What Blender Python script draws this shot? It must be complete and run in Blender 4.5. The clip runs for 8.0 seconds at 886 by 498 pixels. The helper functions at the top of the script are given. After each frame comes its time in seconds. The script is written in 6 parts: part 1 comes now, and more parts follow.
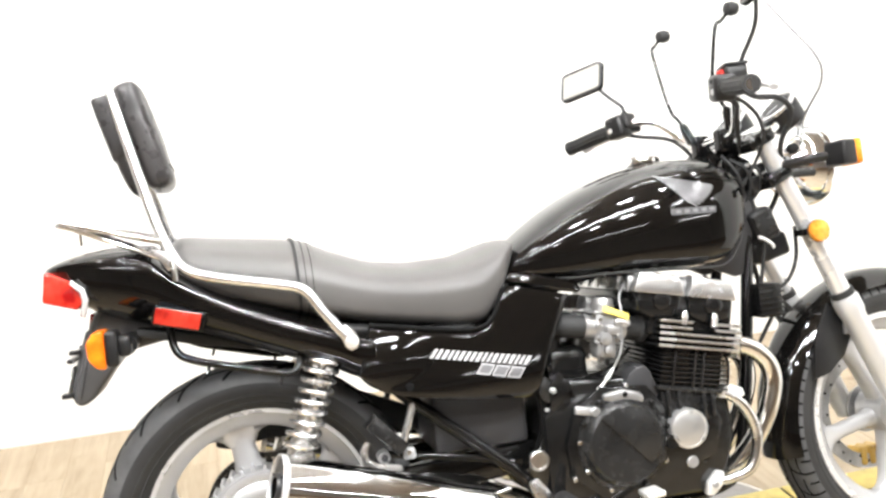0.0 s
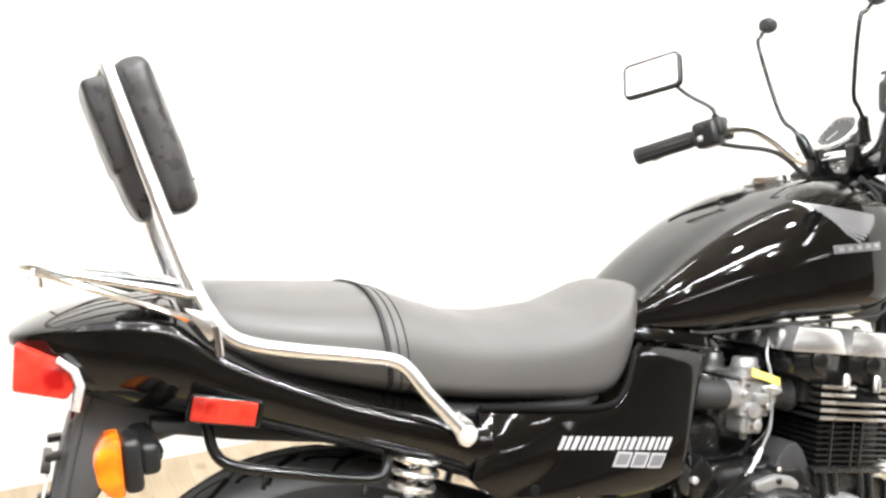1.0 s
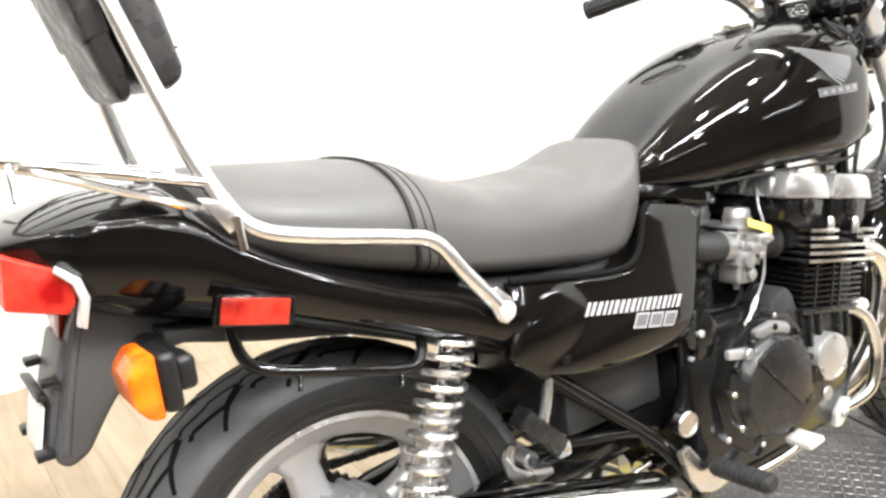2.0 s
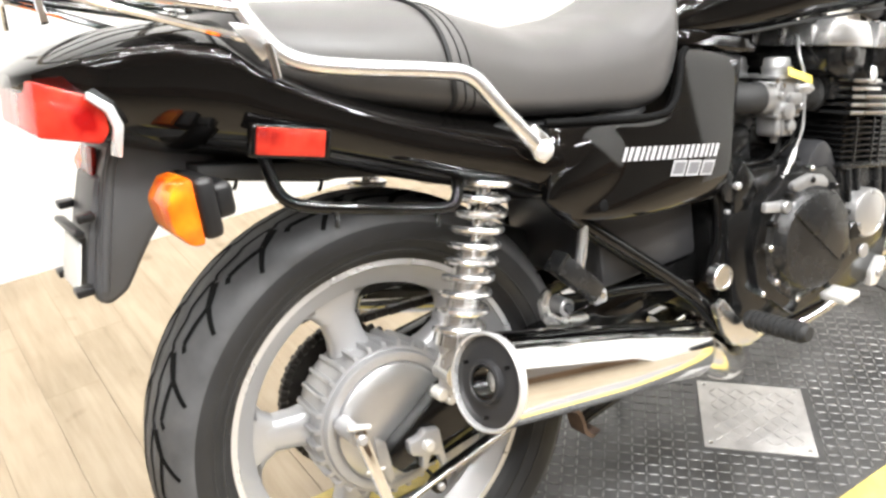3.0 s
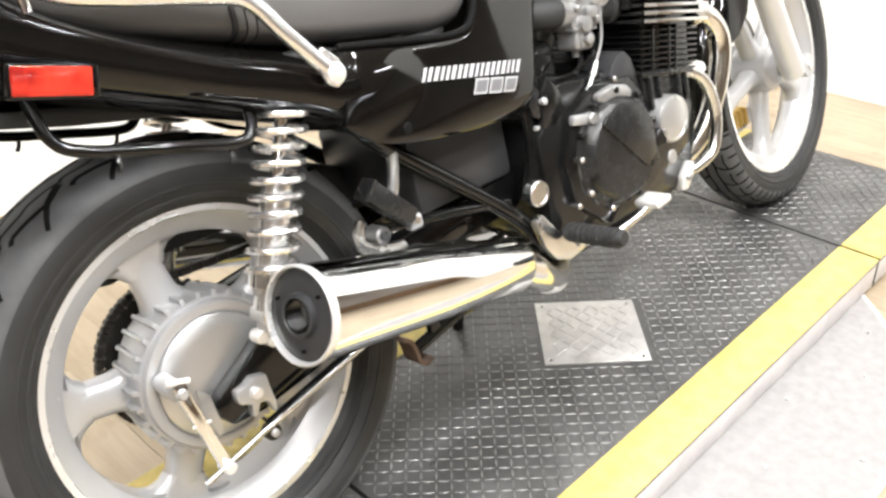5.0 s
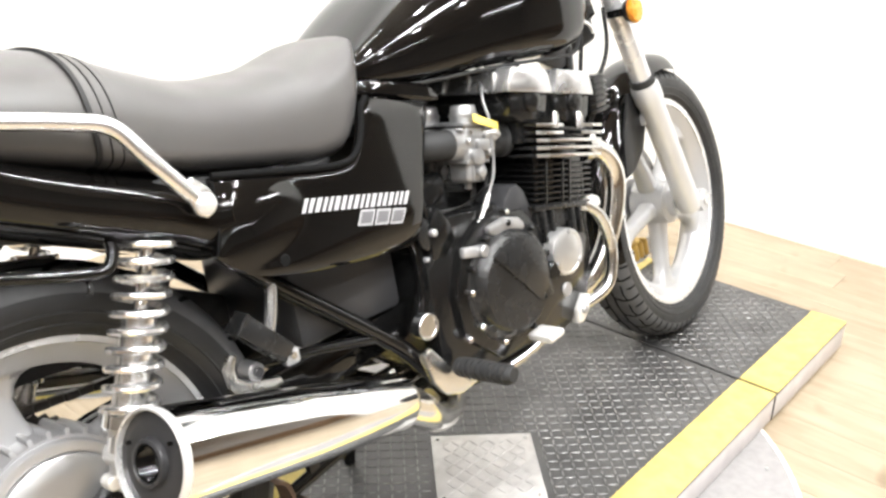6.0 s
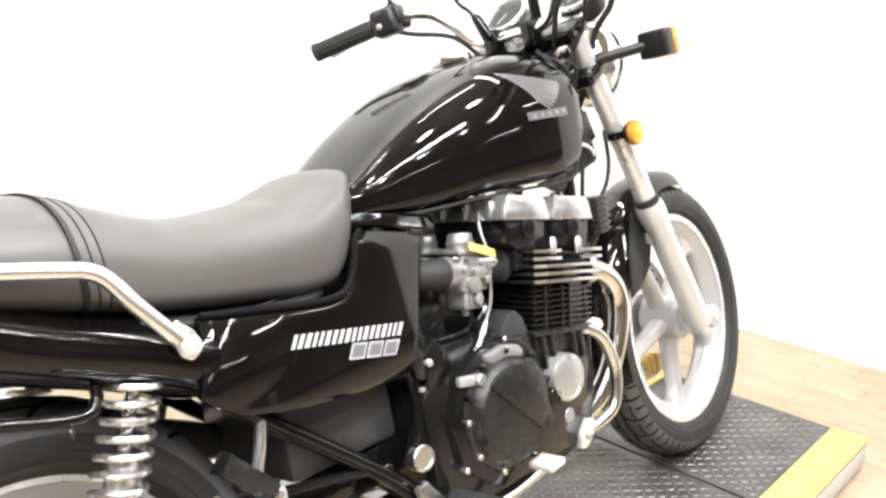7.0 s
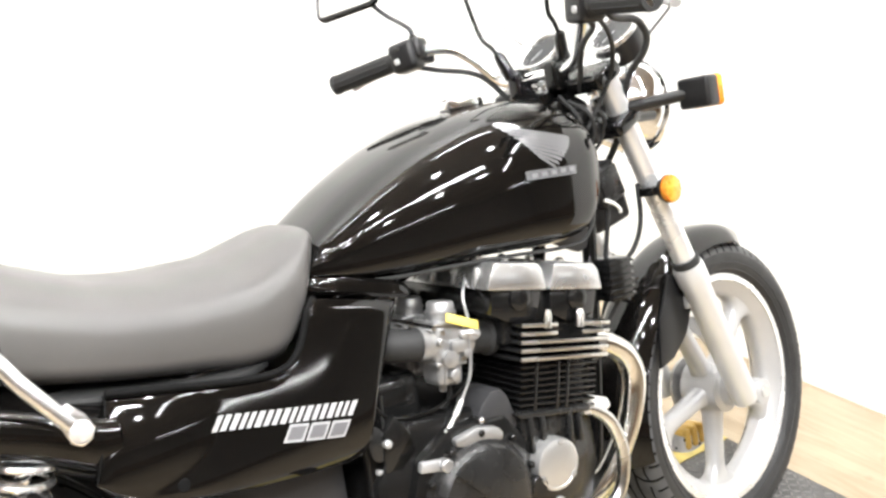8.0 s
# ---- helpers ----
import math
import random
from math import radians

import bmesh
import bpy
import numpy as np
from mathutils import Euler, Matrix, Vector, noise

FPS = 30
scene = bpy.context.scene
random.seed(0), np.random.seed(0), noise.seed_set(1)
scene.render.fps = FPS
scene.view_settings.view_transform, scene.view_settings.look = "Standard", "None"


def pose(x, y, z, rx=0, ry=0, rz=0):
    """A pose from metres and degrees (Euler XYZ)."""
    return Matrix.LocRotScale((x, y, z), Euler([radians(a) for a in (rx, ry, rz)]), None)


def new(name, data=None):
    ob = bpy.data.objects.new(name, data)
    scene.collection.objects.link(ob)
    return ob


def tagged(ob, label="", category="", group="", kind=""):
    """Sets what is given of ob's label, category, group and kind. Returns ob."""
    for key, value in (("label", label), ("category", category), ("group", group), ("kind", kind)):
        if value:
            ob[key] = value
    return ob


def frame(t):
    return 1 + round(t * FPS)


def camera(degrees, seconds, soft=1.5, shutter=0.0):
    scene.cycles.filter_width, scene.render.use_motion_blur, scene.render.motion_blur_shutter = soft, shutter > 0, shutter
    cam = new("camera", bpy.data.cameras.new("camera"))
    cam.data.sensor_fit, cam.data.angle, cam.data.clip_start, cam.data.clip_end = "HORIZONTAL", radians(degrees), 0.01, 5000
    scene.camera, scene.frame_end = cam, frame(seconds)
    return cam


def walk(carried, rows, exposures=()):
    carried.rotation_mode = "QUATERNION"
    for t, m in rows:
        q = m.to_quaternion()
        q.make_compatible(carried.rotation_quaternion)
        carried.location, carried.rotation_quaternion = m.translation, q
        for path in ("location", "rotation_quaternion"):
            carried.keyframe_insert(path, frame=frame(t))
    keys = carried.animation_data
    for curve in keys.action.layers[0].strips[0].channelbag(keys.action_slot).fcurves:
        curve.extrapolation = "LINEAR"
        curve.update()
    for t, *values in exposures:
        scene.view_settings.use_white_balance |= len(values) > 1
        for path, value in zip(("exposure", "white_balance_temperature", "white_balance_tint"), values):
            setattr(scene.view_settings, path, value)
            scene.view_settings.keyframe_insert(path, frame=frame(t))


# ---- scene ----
cam = camera(51.7, 8.0, soft=2.7)
# seconds, place, turn
ROWS = [
    (0.0, 0.0068, -1.6821, 1.2950, 75.549, 2.779, -13.648),
    (0.5, -0.1823, -1.3743, 1.2877, 74.316, 0.537, -19.574),
    (1.0, -0.2670, -1.0720, 1.2900, 73.826, -0.396, -22.587),
    (1.5, -0.3790, -0.9285, 1.2784, 68.983, -0.547, -28.152),
    (1.7, -0.4089, -0.8950, 1.2655, 68.162, -0.503, -32.246),
    (2.8, -0.4676, -0.8573, 1.1718, 61.530, 1.221, -33.270),
    (3.0, -0.4725, -0.8746, 1.1540, 60.777, 1.128, -32.944),
    (3.5, -0.4967, -0.8905, 1.1191, 58.571, 1.009, -31.832),
    (4.0, -0.4915, -0.9040, 1.1084, 56.004, 1.154, -34.346),
    (4.5, -0.4670, -0.9069, 1.0898, 56.125, 2.237, -38.694),
    (5.0, -0.4192, -0.9199, 1.0958, 58.457, 2.295, -43.355),
    (5.2, -0.4008, -0.9234, 1.0990, 59.776, 1.428, -45.341),
    (6.3, -0.3193, -0.9264, 1.1008, 67.387, -1.386, -47.461),
    (6.5, -0.3086, -0.9234, 1.1150, 68.492, -1.633, -48.039),
    (7.0, -0.2844, -0.9523, 1.1553, 71.211, 0.096, -45.066),
    (7.5, -0.1810, -0.9541, 1.2102, 72.043, 0.609, -40.540),
    (8.0, -0.0051, -0.9856, 1.2232, 70.695, -0.642, -36.133),
]
walk(cam, [(t, pose(x, y, z, rx, ry, rz)) for t, x, y, z, rx, ry, rz in ROWS])
scene.view_settings.exposure = 0.23

# ---- plan ----
FLOOR = -0.078          # showroom floor; the lift's top is z = 0
DISC = -0.068           # turntable top
WALL_Y, WALL_X = 1.53, 2.40
HALL_X, PARTITION_Y, PARTITION_Z = 6.2, -1.15, 2.0   # the hall goes on past the end of the white partition
BACK_Y, BACK_X = -9.0, -7.0
CEIL = 3.4
LEAN = 14.0             # the motorcycle leans to its left on the side stand

# ---- world and lamps ----
world = bpy.data.worlds.new("world")
scene.world = world
world.use_nodes = True
wn = world.node_tree.nodes
wn["Background"].inputs[0].default_value = (0.9, 0.95, 1.0, 1)
wn["Background"].inputs[1].default_value = 0.0


def lamp(name, x, y, z, sx, sy, watts, colour=(0.978, 0.985, 0.992), tilt=0):
    d = bpy.data.lights.new(name, "AREA")
    d.shape, d.size, d.size_y, d.energy, d.color = "RECTANGLE", sx, sy, watts, colour
    o = new(name, d)
    o.matrix_world = pose(x, y, z, tilt)
    return o


# twin tubes run along the platform, a row of spots beside them
TUBES = [(-1.70, -1.30, 1.0), (0.10, -1.30, 2.4), (0.85, -1.46, 1.0)]
# added wash lamps, out of view, to brighten the north wall
NORTH_FILL_TUBES = [(-1.6, 0.85), (-0.1, 0.85), (1.4, 0.85)]
SPOTS = [(-1.4 + 0.7 * k, y) for k in range(5) for y in (-2.1, -0.35)]
# unseen lamps added to lighten the far hall in reflections
HALL_FILL_TUBES = [(-3.6, -5.0), (0.4, -5.0), (4.4, -2.2), (4.4, -5.6)]
# added lamps that whiten the east wall
EAST_FILL_TUBES = [(2.02, -1.9), (2.02, -0.6), (2.02, 0.7)]
for lx, ly in EAST_FILL_TUBES:
    lamp("tube_lamp", lx, ly, CEIL - 0.62, 0.03, 1.0, 15)
for lx, ly in NORTH_FILL_TUBES:
    lamp("tube_lamp", lx, ly, CEIL - 0.15, 1.0, 0.06, 75, tilt=62)     # turned to the wall
for lx, ly, long in TUBES:
    lamp("tube_lamp", lx, ly, CEIL - 0.62, long, 0.022, 29 * long)
for lx, ly in HALL_FILL_TUBES:
    lamp("tube_lamp", lx, ly, CEIL - 0.62, 2.0, 0.04, 34)
for lx, ly in SPOTS:
    lamp("spot_lamp", lx, ly, CEIL - 0.62, 0.10, 0.10, 13)


# ---- materials ----
def mat(name, colour, rough=0.5, metal=0.0, bump=0.0, scale=60.0, vary=0.0, vscale=6.0, coat=0.0, rvary=0.0, detail=4.0, trans=0.0, ior=1.45, per_object=0.0):
    m = bpy.data.materials.new(name)
    m.use_nodes = True
    nt = m.node_tree
    b = nt.nodes["Principled BSDF"]
    b.inputs["Base Color"].default_value = (*colour, 1)
    b.inputs["Roughness"].default_value = rough
    b.inputs["Metallic"].default_value = metal
    b.inputs["Coat Weight"].default_value = coat
    b.inputs["Coat Roughness"].default_value = 0.03
    b.inputs["Transmission Weight"].default_value = trans
    b.inputs["IOR"].default_value = ior
    tc = nt.nodes.new("ShaderNodeTexCoord")

    def tex(s, d=4.0):
        n = nt.nodes.new("ShaderNodeTexNoise")
        n.inputs["Scale"].default_value, n.inputs["Detail"].default_value = s, d
        nt.links.new(tc.outputs["Object"], n.inputs["Vector"])
        return n

    if vary or per_object:
        n = tex(vscale)
        mix = nt.nodes.new("ShaderNodeMixRGB")
        mix.blend_type = "MULTIPLY"
        mix.inputs[0].default_value = 1.0
        mix.inputs[1].default_value = (*colour, 1)
        ramp = nt.nodes.new("ShaderNodeMapRange")
        ramp.inputs["From Min"].default_value, ramp.inputs["From Max"].default_value = 0.3, 0.7
        ramp.inputs["To Min"].default_value, ramp.inputs["To Max"].default_value = 1 - vary, 1 + vary
        nt.links.new(n.outputs["Fac"], ramp.inputs["Value"])
        out = ramp.outputs["Result"]
        if per_object:
            oi = nt.nodes.new("ShaderNodeObjectInfo")
            r2 = nt.nodes.new("ShaderNodeMapRange")
            r2.inputs["To Min"].default_value, r2.inputs["To Max"].default_value = 1 - per_object, 1 + per_object
            nt.links.new(oi.outputs["Random"], r2.inputs["Value"])
            mu = nt.nodes.new("ShaderNodeMath")
            mu.operation = "MULTIPLY"
            nt.links.new(out, mu.inputs[0])
            nt.links.new(r2.outputs["Result"], mu.inputs[1])
            out = mu.outputs[0]
        nt.links.new(out, mix.inputs[2])
        nt.links.new(mix.outputs[0], b.inputs["Base Color"])
    if rvary:
        n = tex(vscale * 2.3)
        r = nt.nodes.new("ShaderNodeMapRange")
        r.inputs["From Min"].default_value, r.inputs["From Max"].default_value = 0.3, 0.7
        r.inputs["To Min"].default_value, r.inputs["To Max"].default_value = max(0.0, rough - rvary), rough + rvary
        nt.links.new(n.outputs["Fac"], r.inputs["Value"])
        nt.links.new(r.outputs["Result"], b.inputs["Roughness"])
    if bump:
        n = tex(scale, detail)
        bp = nt.nodes.new("ShaderNodeBump")
        bp.inputs["Strength"].default_value, bp.inputs["Distance"].default_value = bump, 0.001
        nt.links.new(n.outputs["Fac"], bp.inputs["Height"])
        nt.links.new(bp.outputs["Normal"], b.inputs["Normal"])
    return m


def lens_mat(name, deep, bright, scale=90.0):
    """Moulded lens: small facets between a deep and a brighter tone."""
    m = mat(name, deep, 0.10)
    nt = m.node_tree
    b = nt.nodes["Principled BSDF"]
    b.inputs["Subsurface Weight"].default_value = 0.3
    b.inputs["Subsurface Radius"].default_value = (0.02, 0.006, 0.003)
    tc = nt.nodes.new("ShaderNodeTexCoord")
    v = nt.nodes.new("ShaderNodeTexVoronoi")
    v.distance = "CHEBYCHEV"
    v.inputs["Scale"].default_value, v.inputs["Randomness"].default_value = scale, 0.35
    n = nt.nodes.new("ShaderNodeTexNoise")
    n.inputs["Scale"].default_value = 26.0
    add = nt.nodes.new("ShaderNodeMath")
    add.operation = "MULTIPLY_ADD"
    add.inputs[1].default_value = 0.45
    mix = nt.nodes.new("ShaderNodeMixRGB")
    mix.inputs[1].default_value, mix.inputs[2].default_value = (*deep, 1), (*bright, 1)
    ramp = nt.nodes.new("ShaderNodeMapRange")
    ramp.inputs["From Min"].default_value, ramp.inputs["From Max"].default_value = 0.45, 0.85
    bp = nt.nodes.new("ShaderNodeBump")
    bp.inputs["Strength"].default_value, bp.inputs["Distance"].default_value = 0.35, 0.001
    nt.links.new(tc.outputs["Object"], v.inputs["Vector"])
    nt.links.new(tc.outputs["Object"], n.inputs["Vector"])
    nt.links.new(v.outputs["Distance"], add.inputs[0])
    nt.links.new(n.outputs["Fac"], add.inputs[2])
    nt.links.new(add.outputs[0], ramp.inputs["Value"])
    nt.links.new(ramp.outputs["Result"], mix.inputs[0])
    nt.links.new(mix.outputs[0], b.inputs["Base Color"])
    nt.links.new(v.outputs["Distance"], bp.inputs["Height"])
    nt.links.new(bp.outputs["Normal"], b.inputs["Normal"])
    return m


M_PAINT = mat("gloss_black_paint", (0.0035, 0.0032, 0.003), 0.06, bump=0.015, scale=300)
M_SATIN = mat("satin_black", (0.0045, 0.0045, 0.0045), 0.09, rvary=0.04, bump=0.03, scale=90)
M_ENGINE = mat("black_engine_paint", (0.0085, 0.0085, 0.0085), 0.15, bump=0.08, scale=120, vary=0.4, vscale=14, rvary=0.06)
M_ENGMATT = mat("matt_black_engine_paint", (0.015, 0.015, 0.015), 0.25, bump=0.12, scale=200, vary=0.3, vscale=18, rvary=0.08)
M_PLASTIC = mat("black_plastic", (0.010, 0.010, 0.0105), 0.34, bump=0.15, scale=400, vary=0.15)
M_CHROME = mat("chrome", (0.87, 0.88, 0.89), 0.08, 1.0, vary=0.04, vscale=20, rvary=0.03)
M_ALU = mat("polished_aluminium", (0.72, 0.72, 0.71), 0.24, 1.0, bump=0.05, scale=150, vary=0.1, rvary=0.08)
M_CAST = mat("cast_aluminium", (0.50, 0.50, 0.505), 0.42, 0.65, bump=0.25, scale=260, vary=0.15, rvary=0.08)
M_CARB = mat("dull_cast_alloy", (0.40, 0.40, 0.40), 0.38, 0.75, bump=0.3, scale=220, vary=0.2, vscale=30, rvary=0.1)
M_BRUSHED = mat("brushed_plate", (0.60, 0.60, 0.60), 0.36, 0.85, bump=0.04, scale=90, vary=0.06, rvary=0.05)
M_RELIEF = mat("worn_tread_bars", (0.21, 0.207, 0.203), 0.42, 0.60, vary=0.45, vscale=9, rvary=0.1)
M_SATINALU = mat("satin_aluminium_lid", (0.60, 0.60, 0.595), 0.32, 0.8, bump=0.05, scale=120, vary=0.08, rvary=0.08)
M_WORN = mat("worn_bright_aluminium", (0.80, 0.79, 0.77), 0.42, 0.5, bump=0.2, scale=200, vary=0.1, vscale=30)
M_SILVER = mat("silver_wheel_paint", (0.505, 0.505, 0.51), 0.36, 0.5, bump=0.04, scale=300, vary=0.06)
M_FORK = mat("silver_fork_lacquer", (0.62, 0.62, 0.62), 0.34, 0.45, bump=0.04, scale=200, vary=0.06)
M_LIP = mat("machined_rim_lip", (0.80, 0.80, 0.80), 0.28, 0.6, vary=0.06, rvary=0.05)
M_LID = mat("dull_chromed_lid", (0.60, 0.60, 0.60), 0.25, 0.85, vary=0.05, vscale=12, rvary=0.03)
M_GUARD = mat("grey_black_plastic", (0.080, 0.080, 0.083), 0.38, bump=0.15, scale=400, vary=0.15)
M_BOX = mat("dark_grey_plastic", (0.034, 0.034, 0.036), 0.36, bump=0.12, scale=300, vary=0.2)
M_RUBBER = mat("tyre_rubber", (0.022, 0.022, 0.0225), 0.55, bump=0.12, scale=180, vary=0.25, vscale=9, rvary=0.08)
M_TREAD = mat("worn_tread_rubber", (0.080, 0.080, 0.082), 0.62, bump=0.2, scale=120, vary=0.25, vscale=16, rvary=0.08)
M_SPRING = mat("bright_plated_spring", (0.88, 0.88, 0.88), 0.22, 0.94, vary=0.05, vscale=30)
M_BROWNED = mat("heat_browned_chrome", (0.80, 0.785, 0.75), 0.14, 1.0, vary=0.10, vscale=9, rvary=0.05)
M_PALE = mat("white_tag", (0.75, 0.75, 0.73), 0.6)
M_GROOVE = mat("tyre_groove", (0.006, 0.006, 0.006), 0.8, ior=1.18)
M_GRIP = mat("grip_rubber", (0.02, 0.02, 0.02), 0.65, bump=0.4, scale=500)
M_SEAT = mat("black_vinyl", (0.088, 0.084, 0.081), 0.36, bump=0.12, scale=500, vary=0.10, vscale=4, rvary=0.06)
M_BAG = mat("wrinkled_leather", (0.030, 0.028, 0.028), 0.32, bump=1.0, scale=60, vary=0.25, vscale=18, rvary=0.12)
M_RED = lens_mat("red_lens", (0.30, 0.006, 0.006), (0.78, 0.055, 0.030), 26.0)
M_REFLECT = lens_mat("red_reflector_lens", (0.20, 0.008, 0.006), (0.56, 0.040, 0.022), 48.0)
M_ORANGE = lens_mat("orange_lens", (0.66, 0.085, 0.004), (0.96, 0.28, 0.014), 30.0)
M_AMBER = lens_mat("amber_lens", (0.60, 0.17, 0.012), (0.82, 0.36, 0.06))
M_YELLOW = mat("yellow_paint", (0.57, 0.455, 0.135), 0.45, bump=0.15, scale=90, vary=0.20, vscale=30, rvary=0.06)
M_PLATE = mat("black_tread_plate", (0.088, 0.086, 0.084), 0.36, 0.35, bump=0.2, scale=120, vary=0.35, vscale=7, rvary=0.1)
M_ALUPLATE = mat("bare_tread_plate", (0.50, 0.485, 0.47), 0.42, 0.6, bump=0.3, scale=140, vary=0.14, vscale=30, rvary=0.1)
M_DISC = mat("white_turntable_paint", (0.275, 0.264, 0.260), 0.55, bump=0.25, scale=60, vary=0.10, vscale=45, rvary=0.1)
M_WALL = mat("white_wall_paint", (0.82, 0.82, 0.80), 0.75, bump=0.08, scale=90, vary=0.015, vscale=2)
M_CEIL = mat("tan_ceiling_boards", (0.51, 0.45, 0.39), 0.85, vary=0.12, vscale=1.0)
# unseen hall walls: the hall's dimness is put into the paint colour
M_FARWALL = mat("dimmed_wall_paint", (0.44, 0.41, 0.37), 0.7, vary=0.06, vscale=1.2)
# brown of the added panels that tint the reflections
M_BROWNPANEL = mat("brown_reflection_panel", (0.26, 0.165, 0.095), 0.45, vary=0.35, vscale=2.5, bump=0.2, scale=30)
M_SKIRT = mat("pale_painted_skirt", (0.64, 0.61, 0.60), 0.5, 0.0, vary=0.1, vscale=20)
M_JOINT = mat("floor_joint", (0.26, 0.205, 0.14), 0.8)
M_STRIPE = mat("silver_decal", (0.46, 0.46, 0.47), 0.35, 0.3)
M_DECAL = mat("faded_silver_decal", (0.15, 0.15, 0.155), 0.25, 0.3)
M_GREYDEC = mat("grey_decal", (0.2, 0.2, 0.21), 0.3, 0.4)
M_TAG = mat("yellow_paper_tag", (0.86, 0.68, 0.14), 0.6, vary=0.08, vscale=60)
M_RUST = mat("rusty_steel", (0.12, 0.08, 0.06), 0.6, 0.4, bump=0.4, scale=150, vary=0.4, vscale=40)
M_CHAIN = mat("oily_chain_steel", (0.05, 0.045, 0.04), 0.45, 0.8, vary=0.3, vscale=60)
M_GOLD = mat("gold_brake_paint", (0.55, 0.36, 0.10), 0.4, 0.7)
M_DIAL = mat("gauge_face", (0.028, 0.028, 0.028), 0.7, vary=0.3, vscale=160)
M_WHITE = mat("pale_marking", (0.42, 0.42, 0.42), 0.5)
M_REDSW = mat("red_switch_plastic", (0.6, 0.03, 0.02), 0.4)
M_MIRROR = mat("mirror_glass", (0.46, 0.45, 0.43), 0.01, 1.0)
M_LAMPBODY = mat("white_lamp_enamel", (0.75, 0.75, 0.74), 0.4)


def clear(name, tint=(1, 1, 1)):
    m = mat(name, tint, 0.02, trans=1.0, ior=1.45)
    return m


M_CLEAR = clear("clear_acrylic", (0.97, 0.98, 0.98))


# ---- mesh helpers ----
def part(name, bm, material, parent, label="", smooth=True):
    """Links a bmesh as one mesh object under a thing or a part."""
    me = bpy.data.meshes.new(name)
    bmesh.ops.recalc_face_normals(bm, faces=bm.faces)
    bm.to_mesh(me)
    bm.free()
    return part_mesh(name, me, material, parent, label, smooth)


def part_mesh(name, me, material, parent, label="", smooth=True):
    while parent is not None and parent.parent is not None and parent.parent.parent is not None:
        parent = parent.parent
    if not me.materials:
        me.materials.append(material)
    if smooth:
        me.polygons.foreach_set("use_smooth", [True] * len(me.polygons))
        me.set_sharp_from_angle(angle=radians(38))
    ob = new(name, me)
    ob.parent = parent
    if label:
        tagged(ob, label)
    return ob


def assembly(name, label):
    """A part of the motorcycle that holds pieces of its own."""
    ob = new(name)
    ob.empty_display_size = 0.05
    ob.parent = bike
    return tagged(ob, label)


def thing(name, label, category, m=None, group="", kind=""):
    ob = new(name)
    ob.empty_display_size = 0.05
    if m is not None:
        ob.matrix_world = m
    return tagged(ob, label, category, group, kind)


def curve3(pts, n=8):
    """Catmull-Rom points through pts."""
    p = [Vector(q) for q in pts]
    p = [2 * p[0] - p[1]] + p + [2 * p[-1] - p[-2]]
    out = []
    for i in range(1, len(p) - 2):
        for k in range(n):
            t = k / n
            a, b, c, d = p[i - 1], p[i], p[i + 1], p[i + 2]
            out.append(0.5 * (2 * b + (c - a) * t + (2 * a - 5 * b + 4 * c - d) * t * t + (3 * b - a - 3 * c + d) * t ** 3))
    return out + [p[-2]]


def rings(bm, loops, cap=True, closed=False):
    """Skin a list of closed loops of points."""
    vs = [[bm.verts.new(q) for q in lp] for lp in loops]
    n = len(vs[0])
    pairs = list(zip(vs, vs[1:])) + ([(vs[-1], vs[0])] if closed else [])
    for a, b in pairs:
        for i in range(n):
            j = (i + 1) % n
            try:
                bm.faces.new((a[i], a[j], b[j], b[i]))
            except ValueError:
                pass
    if cap and not closed:
        bm.faces.new(vs[0])
        bm.faces.new(vs[-1][::-1])
    return bm


def tube(pts, r, seg=12, smooth=0, bm=None, closed=False, flat=1.0):
    """A round bar along pts; r a number or one per point."""
    bm = bm or bmesh.new()
    pts = curve3(pts, smooth) if smooth else [Vector(q) for q in pts]
    n = len(pts)
    rs = [r] * n if not hasattr(r, "__len__") else [float(q) for q in np.interp(np.linspace(0, 1, n), np.linspace(0, 1, len(r)), r)]
    loops, up = [], None
    for i, p in enumerate(pts):
        if closed:
            d = pts[(i + 1) % n] - pts[i - 1]
        else:
            d = pts[min(i + 1, n - 1)] - pts[max(i - 1, 0)]
        d.normalize()
        if up is None:
            up = Vector((0, 0, 1)) if abs(d.z) < 0.9 else Vector((0, 1, 0))
        s = d.cross(up).normalized()
        up = s.cross(d).normalized()
        loops.append([p + rs[i] * (s * math.cos(a) + flat * up * math.sin(a)) for a in [2 * math.pi * k / seg for k in range(seg)]])
    return rings(bm, loops, True, closed)


def lathe(profile, c=(0, 0, 0), axis="y", seg=48, bm=None, m=None, closed=False):
    """Turn (radius, height) pairs about an axis through c."""
    bm = bm or bmesh.new()
    loops = []
    for r, h in profile:
        lp = []
        for k in range(seg):
            a = 2 * math.pi * k / seg
            u, v = r * math.cos(a), r * math.sin(a)
            q = {"y": (u, h, v), "x": (h, u, v), "z": (u, v, h)}[axis]
            q = Vector(q)
            if m is not None:
                q = m @ q
            lp.append(q + Vector(c))
        loops.append(lp)
    return rings(bm, loops, not closed, closed)


def box(sx, sy, sz, c=(0, 0, 0), bevel=0.002, m=None, bm=None, segs=2):
    t = bmesh.new()
    bmesh.ops.create_cube(t, size=1.0, matrix=Matrix.Diagonal((sx, sy, sz, 1)))
    if bevel:
        bmesh.ops.bevel(t, geom=t.edges[:], offset=bevel, segments=segs, affect="EDGES", profile=0.5)
    mm = Matrix.Translation(c) @ (m if m is not None else Matrix.Identity(4))
    bmesh.ops.transform(t, matrix=mm, verts=t.verts)
    return merge(bm, t)


